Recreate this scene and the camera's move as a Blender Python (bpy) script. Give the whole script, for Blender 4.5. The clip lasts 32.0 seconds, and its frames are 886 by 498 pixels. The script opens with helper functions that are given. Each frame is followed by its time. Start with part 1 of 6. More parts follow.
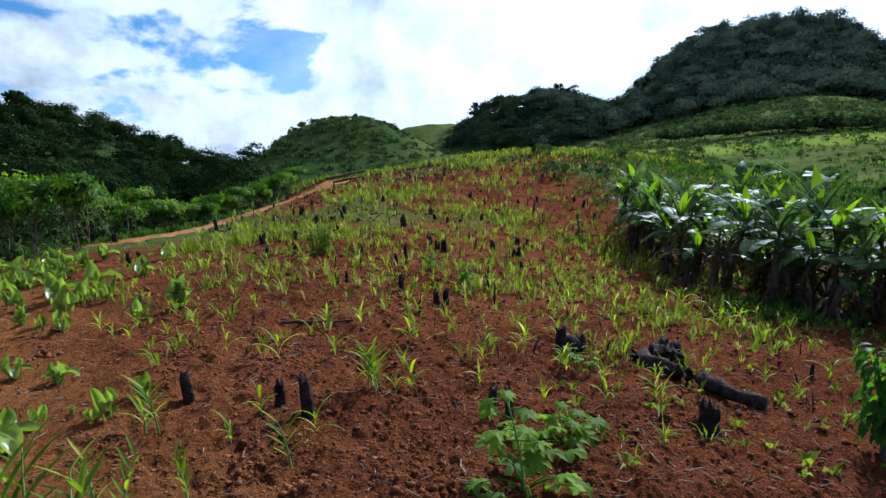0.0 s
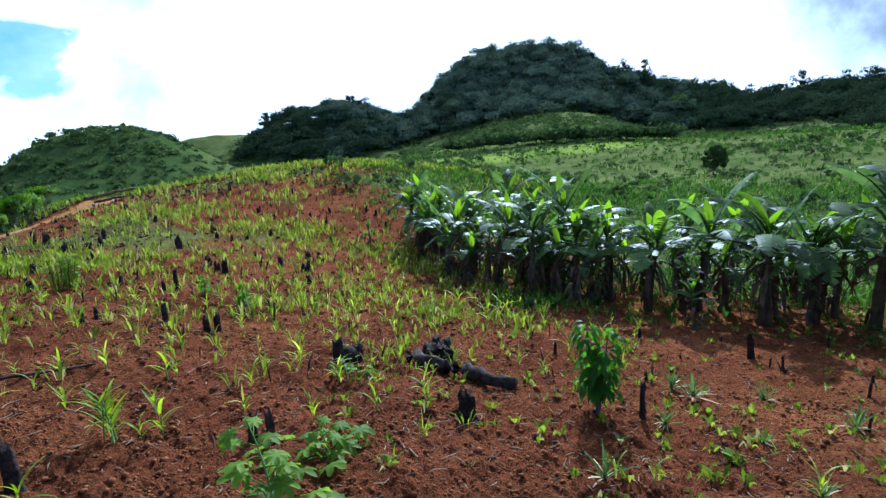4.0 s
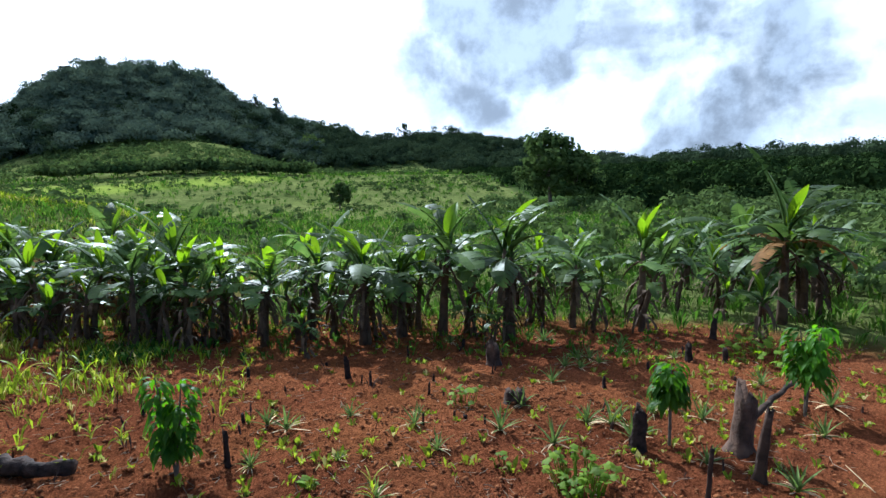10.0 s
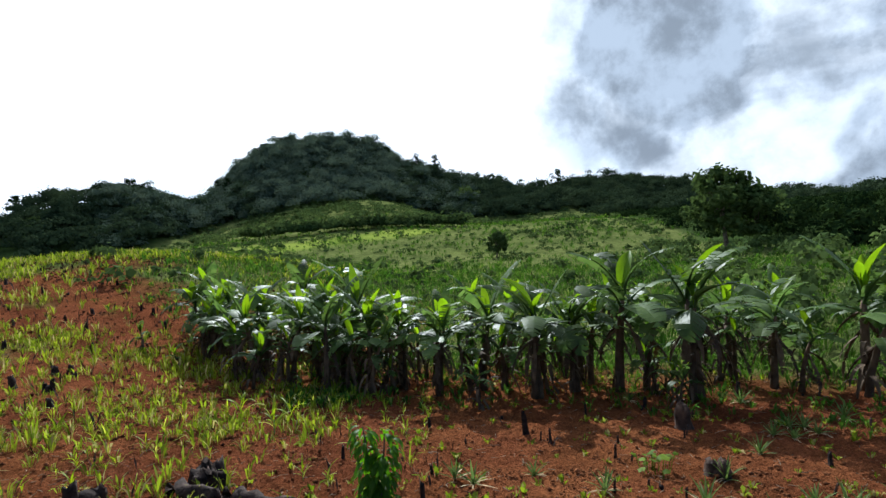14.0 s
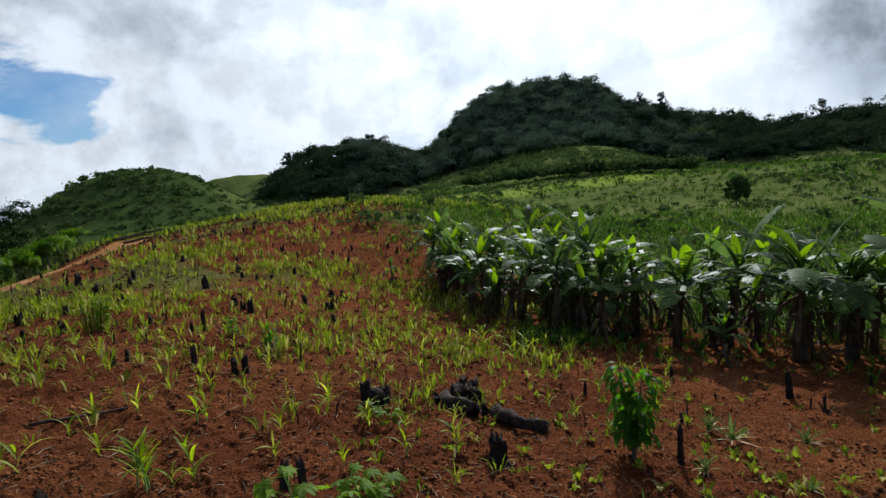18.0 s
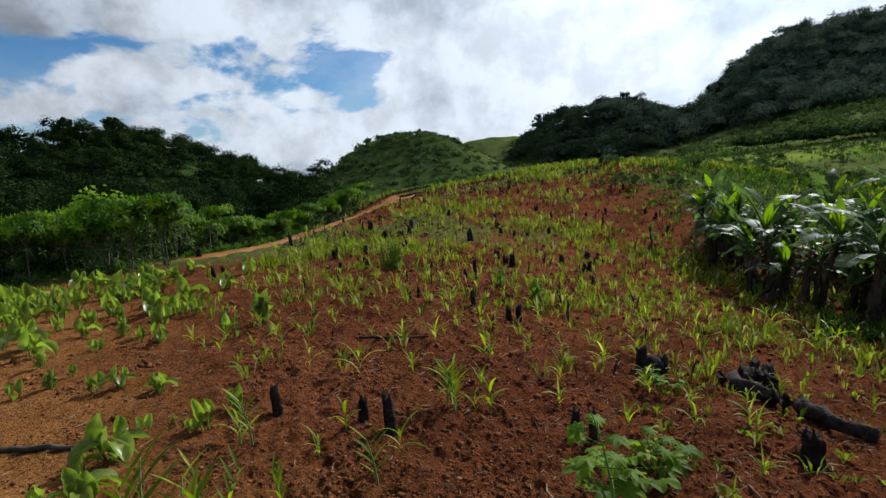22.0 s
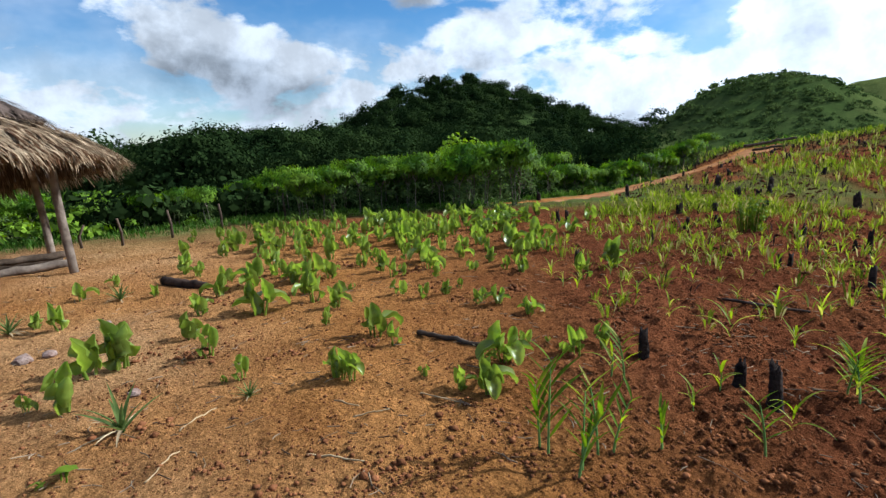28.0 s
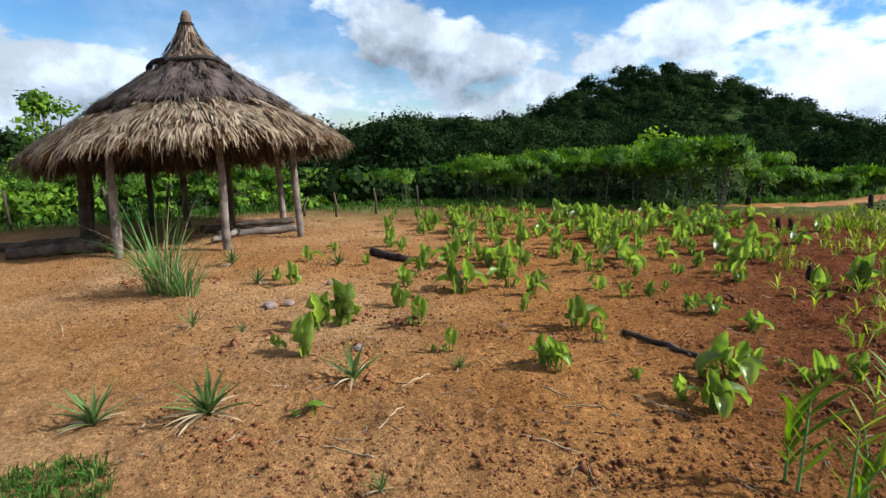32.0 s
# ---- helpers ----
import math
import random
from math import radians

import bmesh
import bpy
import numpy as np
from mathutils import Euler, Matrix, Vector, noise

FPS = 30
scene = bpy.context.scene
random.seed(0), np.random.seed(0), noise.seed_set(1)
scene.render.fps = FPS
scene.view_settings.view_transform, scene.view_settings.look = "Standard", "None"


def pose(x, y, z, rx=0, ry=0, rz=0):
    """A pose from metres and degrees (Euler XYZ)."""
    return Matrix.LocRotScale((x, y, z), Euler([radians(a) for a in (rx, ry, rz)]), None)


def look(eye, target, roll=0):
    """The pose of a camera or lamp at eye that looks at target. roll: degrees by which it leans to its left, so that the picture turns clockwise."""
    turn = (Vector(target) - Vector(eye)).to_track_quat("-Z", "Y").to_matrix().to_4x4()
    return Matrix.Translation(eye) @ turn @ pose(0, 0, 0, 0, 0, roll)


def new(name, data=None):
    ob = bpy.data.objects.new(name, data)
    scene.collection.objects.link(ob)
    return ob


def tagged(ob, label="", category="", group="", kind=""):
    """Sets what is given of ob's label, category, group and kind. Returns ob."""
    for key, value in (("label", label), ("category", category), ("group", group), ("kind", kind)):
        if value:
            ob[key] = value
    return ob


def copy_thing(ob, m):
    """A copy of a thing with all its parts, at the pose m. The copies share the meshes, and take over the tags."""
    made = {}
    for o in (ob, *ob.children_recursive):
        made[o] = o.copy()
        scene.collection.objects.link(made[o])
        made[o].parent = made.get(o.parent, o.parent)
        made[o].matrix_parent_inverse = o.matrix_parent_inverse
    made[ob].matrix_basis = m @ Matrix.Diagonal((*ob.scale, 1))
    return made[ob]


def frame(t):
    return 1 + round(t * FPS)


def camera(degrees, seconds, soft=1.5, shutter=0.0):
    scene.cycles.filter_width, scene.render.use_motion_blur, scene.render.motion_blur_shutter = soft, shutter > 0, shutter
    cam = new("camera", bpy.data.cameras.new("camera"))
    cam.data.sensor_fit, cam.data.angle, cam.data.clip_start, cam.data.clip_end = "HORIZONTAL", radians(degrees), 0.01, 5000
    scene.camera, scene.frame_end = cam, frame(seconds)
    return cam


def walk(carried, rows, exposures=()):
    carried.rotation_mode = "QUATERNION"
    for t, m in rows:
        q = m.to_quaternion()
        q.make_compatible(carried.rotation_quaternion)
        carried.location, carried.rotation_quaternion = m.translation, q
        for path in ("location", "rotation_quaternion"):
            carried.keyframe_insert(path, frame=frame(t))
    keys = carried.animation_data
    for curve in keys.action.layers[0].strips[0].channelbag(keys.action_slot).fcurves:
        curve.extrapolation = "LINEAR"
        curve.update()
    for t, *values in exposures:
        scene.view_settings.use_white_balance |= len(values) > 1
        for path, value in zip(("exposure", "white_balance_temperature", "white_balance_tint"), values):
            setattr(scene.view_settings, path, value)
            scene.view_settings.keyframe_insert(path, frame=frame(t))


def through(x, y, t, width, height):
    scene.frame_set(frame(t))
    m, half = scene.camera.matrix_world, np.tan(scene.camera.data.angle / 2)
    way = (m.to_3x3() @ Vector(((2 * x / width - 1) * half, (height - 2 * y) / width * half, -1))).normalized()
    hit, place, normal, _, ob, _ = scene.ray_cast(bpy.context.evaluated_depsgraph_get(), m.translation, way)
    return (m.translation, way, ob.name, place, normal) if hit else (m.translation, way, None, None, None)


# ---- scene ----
cam = camera(79.4, 32.0, soft=1.4)
# seconds, eye, target, roll
PATH = [
    (0, (-0.038, 0.003, 1.557), (-0.034, 1.977, 1.235), -1.8),
    (0.5, (0.001, 0.004, 1.560), (0.116, 1.975, 1.239), -1.9),
    (1, (0.036, 0.004, 1.559), (0.231, 1.967, 1.228), -2.3),
    (1.5, (0.084, -0.002, 1.556), (0.370, 1.947, 1.212), -2.9),
    (2, (0.114, -0.005, 1.557), (0.476, 1.932, 1.215), -2.9),
    (2.5, (0.152, -0.022, 1.556), (0.595, 1.898, 1.212), -3.2),
    (3, (0.196, -0.040, 1.565), (0.705, 1.865, 1.225), -3.3),
    (3.5, (0.258, -0.062, 1.569), (0.870, 1.815, 1.244), -3.2),
    (5.5, (0.405, -0.146, 1.587), (1.362, 1.588, 1.308), -2.3),
    (6, (0.452, -0.158, 1.586), (1.502, 1.523, 1.319), -2.2),
    (6.5, (0.521, -0.178, 1.585), (1.687, 1.423, 1.308), -2.4),
    (7, (0.569, -0.226, 1.596), (1.848, 1.287, 1.321), -2.7),
    (7.5, (0.607, -0.258, 1.598), (1.978, 1.172, 1.326), -2.3),
    (8, (0.633, -0.275, 1.603), (2.069, 1.091, 1.339), -2.4),
    (8.5, (0.664, -0.306, 1.601), (2.179, 0.975, 1.348), -1.9),
    (9, (0.693, -0.332, 1.600), (2.269, 0.872, 1.341), -1.8),
    (9.5, (0.737, -0.366, 1.600), (2.379, 0.746, 1.343), -1.6),
    (10, (0.777, -0.398, 1.608), (2.468, 0.642, 1.366), -1.4),
    (10.5, (0.796, -0.410, 1.633), (2.525, 0.574, 1.428), -1.2),
    (11, (0.782, -0.409, 1.651), (2.517, 0.574, 1.494), -1.4),
    (11.5, (0.772, -0.404, 1.645), (2.492, 0.608, 1.517), -1.8),
    (12, (0.759, -0.380, 1.664), (2.448, 0.686, 1.549), -2.9),
    (12.5, (0.726, -0.333, 1.694), (2.349, 0.835, 1.639), -3.3),
    (13, (0.692, -0.291, 1.710), (2.233, 0.983, 1.691), -3.4),
    (13.5, (0.635, -0.248, 1.713), (2.080, 1.135, 1.711), -3.6),
    (14, (0.588, -0.207, 1.700), (1.930, 1.276, 1.660), -3.8),
    (14.5, (0.565, -0.165, 1.693), (1.822, 1.390, 1.638), -3.8),
    (16.5, (0.384, -0.097, 1.637), (1.288, 1.682, 1.498), -4.0),
    (17, (0.354, -0.068, 1.632), (1.177, 1.748, 1.475), -4.0),
    (17.5, (0.295, -0.067, 1.642), (1.031, 1.785, 1.477), -4.3),
    (18, (0.245, -0.064, 1.632), (0.900, 1.817, 1.452), -4.0),
    (18.5, (0.188, -0.048, 1.623), (0.740, 1.863, 1.420), -3.4),
    (19, (0.116, -0.027, 1.618), (0.553, 1.912, 1.393), -3.1),
    (19.5, (0.051, -0.015, 1.614), (0.325, 1.951, 1.372), -3.5),
    (20, (0.013, -0.009, 1.612), (0.178, 1.969, 1.362), -3.5),
    (20.5, (-0.026, -0.004, 1.605), (0.040, 1.979, 1.354), -3.3),
    (21, (-0.066, 0.007, 1.607), (-0.091, 1.991, 1.353), -3.3),
    (21.5, (-0.117, 0.004, 1.603), (-0.254, 1.983, 1.345), -3.1),
    (22, (-0.153, 0.002, 1.598), (-0.381, 1.972, 1.333), -2.9),
    (22.5, (-0.194, -0.003, 1.598), (-0.517, 1.952, 1.328), -3.0),
    (23, (-0.219, -0.016, 1.597), (-0.640, 1.921, 1.327), -3.0),
    (23.5, (-0.253, -0.035, 1.591), (-0.789, 1.870, 1.303), -3.2),
    (24, (-0.265, -0.051, 1.589), (-0.885, 1.825, 1.280), -3.2),
    (24.5, (-0.287, -0.061, 1.586), (-0.988, 1.784, 1.264), -3.1),
    (26.5, (-0.387, -0.128, 1.574), (-1.373, 1.573, 1.209), -2.6),
    (27, (-0.421, -0.148, 1.573), (-1.482, 1.507, 1.202), -2.3),
    (27.5, (-0.468, -0.170, 1.567), (-1.627, 1.413, 1.181), -2.0),
    (28, (-0.507, -0.206, 1.567), (-1.777, 1.288, 1.175), -2.1),
    (28.5, (-0.533, -0.236, 1.566), (-1.881, 1.188, 1.174), -2.0),
    (29, (-0.563, -0.269, 1.565), (-1.974, 1.092, 1.171), -1.5),
    (29.5, (-0.584, -0.293, 1.562), (-2.042, 1.016, 1.164), -1.2),
    (30, (-0.613, -0.317, 1.556), (-2.114, 0.940, 1.151), -1.0),
    (30.5, (-0.633, -0.337, 1.546), (-2.174, 0.871, 1.140), -0.8),
    (31, (-0.658, -0.364, 1.541), (-2.241, 0.787, 1.129), -0.4),
    (31.5, (-0.685, -0.390, 1.537), (-2.312, 0.696, 1.125), -0.1),
    (32, (-0.711, -0.420, 1.540), (-2.388, 0.588, 1.129), -0.1),
]
# seconds, stops, kelvin, tint
EXPOSURES = [(0, 0.42, 5000, 7), (3, 0.80, 4600, 7), (6, 0.97, 4620, 7), (11, 1.02, 5250, 7), (14, 0.62, 5500, 7), (17, 0.03, 5700, 7), (20, -0.03, 5700, 7), (24, 0.12, 5600, 7), (27, 0.48, 5450, 7), (30, 0.56, 5350, 7), (32, 0.6, 5400, 7)]
walk(cam, [(t, look(eye, target, roll)) for t, eye, target, roll in PATH], EXPOSURES)

# ---- light: a sun behind the big hill, sky with broken cloud ----
SUN_AZ, SUN_EL = -34.0, 36.0          # degrees to the left of +y, degrees up
SUN_DIR = Vector((-math.sin(radians(SUN_AZ)) * math.cos(radians(SUN_EL)), math.cos(radians(SUN_AZ)) * math.cos(radians(SUN_EL)), math.sin(radians(SUN_EL))))
sun = new("sun", bpy.data.lights.new("sun", "SUN"))
sun.data.energy, sun.data.angle, sun.data.color = 5.0, radians(0.6), (1.0, 0.94, 0.84)
sun.matrix_basis = look(SUN_DIR * 100, (0, 0, 0))

world = bpy.data.worlds.new("sky")
scene.world = world
world.use_nodes = True
wt = world.node_tree
wt.nodes.clear()


def wmath(op, a, b=None, clamp=False):
    n = wt.nodes.new("ShaderNodeMath")
    n.operation, n.use_clamp = op, clamp
    for i, v in enumerate((a, b)):
        if v is None:
            continue
        if isinstance(v, (int, float)):
            n.inputs[i].default_value = v
        else:
            wt.links.new(v, n.inputs[i])
    return n.outputs[0]


def wrange(v, a, b, c=0.0, d=1.0, smooth=True):
    n = wt.nodes.new("ShaderNodeMapRange")
    n.interpolation_type = "SMOOTHSTEP" if smooth else "LINEAR"
    wt.links.new(v, n.inputs[0])
    for i, q in enumerate((a, b, c, d)):
        n.inputs[i + 1].default_value = q
    return n.outputs[0]


def wdot(v, d):
    n = wt.nodes.new("ShaderNodeVectorMath")
    n.operation = "DOT_PRODUCT"
    wt.links.new(v, n.inputs[0])
    n.inputs[1].default_value = d
    return n.outputs["Value"]


sky = wt.nodes.new("ShaderNodeTexSky")
sky.sky_type, sky.sun_disc = "NISHITA", False
sky.air_density, sky.dust_density, sky.ozone_density = 1.0, 0.2, 2.5
sky.sun_elevation, sky.sun_rotation = radians(SUN_EL), radians(-SUN_AZ)
way = wt.nodes.new("ShaderNodeTexCoord").outputs["Generated"]
comb = wt.nodes.new("ShaderNodeVectorMath")     # clouds flattened a little towards the horizon
comb.operation = "MULTIPLY"
wt.links.new(way, comb.inputs[0])
comb.inputs[1].default_value = (1.0, 1.0, 2.1)


def wnoise(scale, detail, rough=0.55, warp=0.0, offset=(0, 0, 0), source=None):
    n = wt.nodes.new("ShaderNodeTexNoise")
    add = wt.nodes.new("ShaderNodeVectorMath")
    wt.links.new(source or comb.outputs[0], add.inputs[0])
    add.inputs[1].default_value = offset
    wt.links.new(add.outputs[0], n.inputs["Vector"])
    n.inputs["Scale"].default_value, n.inputs["Detail"].default_value = scale, detail
    n.inputs["Roughness"].default_value, n.inputs["Distortion"].default_value = rough, warp
    return n.outputs[0]


SHIFT = (4.3, 1.7, 0.6)
puffs = wnoise(4.0, 11, 0.54, 0.2, SHIFT)
above = wnoise(4.0, 5, 0.5, 0.2, (SHIFT[0], SHIFT[1], SHIFT[2] + 0.10))   # cloud higher up shades what lies below it
veil = wnoise(1.3, 6, 0.6, 0.0, (1.0, 8.0, 2.0))
toward = wdot(way, tuple(SUN_DIR))                                        # 1 at the sun
bank = wrange(wdot(way, (0.912, 0.227, 0.342)), 0.885, 0.95)              # dark cloud bank beside the sun
side = wrange(wdot(way, (0.95, 0.25, 0.15)), 0.2, 0.9)
behind = wrange(wdot(way, (0.0, -0.5, 0.866)), 0.35, 0.85, 0.0, 0.10)       # fewer clouds overhead and behind
low = wrange(wdot(way, (0.0, 0.0, 1.0)), 0.02, 0.22, 0.05, 0.0)            # cumulus heaped along the horizon
cover = wmath("ADD", wmath("ADD", puffs, wmath("ADD", wrange(toward, 0.20, 0.70, 0.0, 0.095), wrange(toward, 0.62, 0.93, 0.0, 0.20))), wmath("ADD", wmath("MULTIPLY", bank, 0.10), wmath("SUBTRACT", wmath("ADD", wmath("MULTIPLY", side, 0.12), low), behind)))
mask = wmath("MAXIMUM", wrange(cover, 0.457, 0.535), wmath("SUBTRACT", wmath("MULTIPLY", wrange(veil, 0.42, 0.66), 0.55), wmath("MULTIPLY", behind, 5.0), True))
glow = wmath("MULTIPLY", wrange(toward, 0.70, 0.95), wmath("SUBTRACT", 1.0, bank))
under = wmath("ADD", wrange(above, 0.46, 0.68, 0.0, 0.6), wmath("MULTIPLY", bank, wrange(wnoise(4.2, 7, 0.52, 0.2, (7.0, 3.0, 5.0), way), 0.43, 0.57, 0.25, 1.0)), True)
grey = wmath("MULTIPLY", under, wrange(toward, 0.95, 0.89))
fine = wnoise(11.0, 8, 0.6, 0.1, (2.0, 5.0, 1.0), way)
bright = wmath("ADD", wmath("SUBTRACT", wmath("ADD", wrange(fine, 0.35, 0.62, 0.46, 0.68), wrange(toward, 0.15, 0.75, 0.0, 0.22)), wmath("MULTIPLY", grey, 0.42)), wmath("MULTIPLY", glow, 0.32))
ramp = wt.nodes.new("ShaderNodeValToRGB")
wt.links.new(grey, ramp.inputs[0])
ramp.color_ramp.elements[0].color, ramp.color_ramp.elements[1].color = (1.0, 1.0, 1.0, 1), (0.84, 0.91, 1.0, 1)
sat = wt.nodes.new("ShaderNodeHueSaturation")
sat.inputs["Saturation"].default_value = 1.25
wt.links.new(sky.outputs[0], sat.inputs["Color"])
bg_sky, bg_cloud, mixw = wt.nodes.new("ShaderNodeBackground"), wt.nodes.new("ShaderNodeBackground"), wt.nodes.new("ShaderNodeMixShader")
wt.links.new(sat.outputs[0], bg_sky.inputs[0])
bg_sky.inputs[1].default_value = 0.080
wt.links.new(ramp.outputs[0], bg_cloud.inputs[0])
wt.links.new(bright, bg_cloud.inputs[1])
wt.links.new(mask, mixw.inputs[0])
wt.links.new(bg_sky.outputs[0], mixw.inputs[1])
wt.links.new(bg_cloud.outputs[0], mixw.inputs[2])
wt.links.new(mixw.outputs[0], wt.nodes.new("ShaderNodeOutputWorld").inputs[0])

# ---- materials ----
def material(name, dark, light, scale=6.0, rough=0.8, bump=0.3, bump_scale=40.0, spread=0.25, through=0.0, island=False, spec=0.1, tint=None):
    """Two-tone noise colour with a per-object or per-island change of value, fine bump, and light let through for leaves."""
    m = bpy.data.materials.new(name)
    m.use_nodes = True
    t = m.node_tree
    nd, ln = t.nodes, t.links
    bsdf = nd["Principled BSDF"]
    co = nd.new("ShaderNodeTexCoord").outputs["Object"]
    n1 = nd.new("ShaderNodeTexNoise")
    n1.inputs["Scale"].default_value, n1.inputs["Detail"].default_value = scale, 6
    ln.new(co, n1.inputs["Vector"])
    rmp = nd.new("ShaderNodeValToRGB")
    rmp.color_ramp.elements[0].position, rmp.color_ramp.elements[1].position = 0.3, 0.7
    rmp.color_ramp.elements[0].color, rmp.color_ramp.elements[1].color = (*dark, 1), (*light, 1)
    ln.new(n1.outputs[0], rmp.inputs[0])
    col = rmp.outputs[0]
    rnd = nd.new("ShaderNodeNewGeometry").outputs["Random Per Island"] if island else nd.new("ShaderNodeObjectInfo").outputs["Random"]
    mr = nd.new("ShaderNodeMapRange")
    mr.inputs[3].default_value, mr.inputs[4].default_value = 1 - spread, 1 + spread
    ln.new(rnd, mr.inputs[0])
    hs = nd.new("ShaderNodeHueSaturation")
    ln.new(col, hs.inputs["Color"])
    ln.new(mr.outputs[0], hs.inputs["Value"])
    col = hs.outputs[0]
    if tint:
        # some pieces of another colour: yellowed or dead leaves, paler straws
        mx = nd.new("ShaderNodeMix")
        mx.data_type = "RGBA"
        gt = nd.new("ShaderNodeMapRange")
        gt.inputs[1].default_value, gt.inputs[2].default_value = tint[1], min(1.0, tint[1] + 0.12)
        ln.new(rnd, gt.inputs[0])
        ln.new(gt.outputs[0], mx.inputs[0])
        ln.new(col, mx.inputs[6])
        mx.inputs[7].default_value = (*tint[0], 1)
        col = mx.outputs[2]
    ln.new(col, bsdf.inputs["Base Color"])
    bsdf.inputs["Roughness"].default_value = rough
    bsdf.inputs["Specular IOR Level"].default_value = spec
    if bump:
        n2 = nd.new("ShaderNodeTexNoise")
        n2.inputs["Scale"].default_value, n2.inputs["Detail"].default_value = bump_scale, 4
        ln.new(co, n2.inputs["Vector"])
        bp = nd.new("ShaderNodeBump")
        bp.inputs["Strength"].default_value, bp.inputs["Distance"].default_value = bump, 0.02
        ln.new(n2.outputs[0], bp.inputs["Height"])
        ln.new(bp.outputs[0], bsdf.inputs["Normal"])
    if through:
        tr = nd.new("ShaderNodeBsdfTranslucent")
        h2 = nd.new("ShaderNodeHueSaturation")
        h2.inputs["Saturation"].default_value, h2.inputs["Value"].default_value = 1.1, 1.9
        ln.new(col, h2.inputs["Color"])
        ln.new(h2.outputs[0], tr.inputs[0])
        mx = nd.new("ShaderNodeMixShader")
        mx.inputs[0].default_value = through
        ln.new(bsdf.outputs[0], mx.inputs[1])
        ln.new(tr.outputs[0], mx.inputs[2])
        ln.new(mx.outputs[0], nd["Material Output"].inputs[0])
    return m


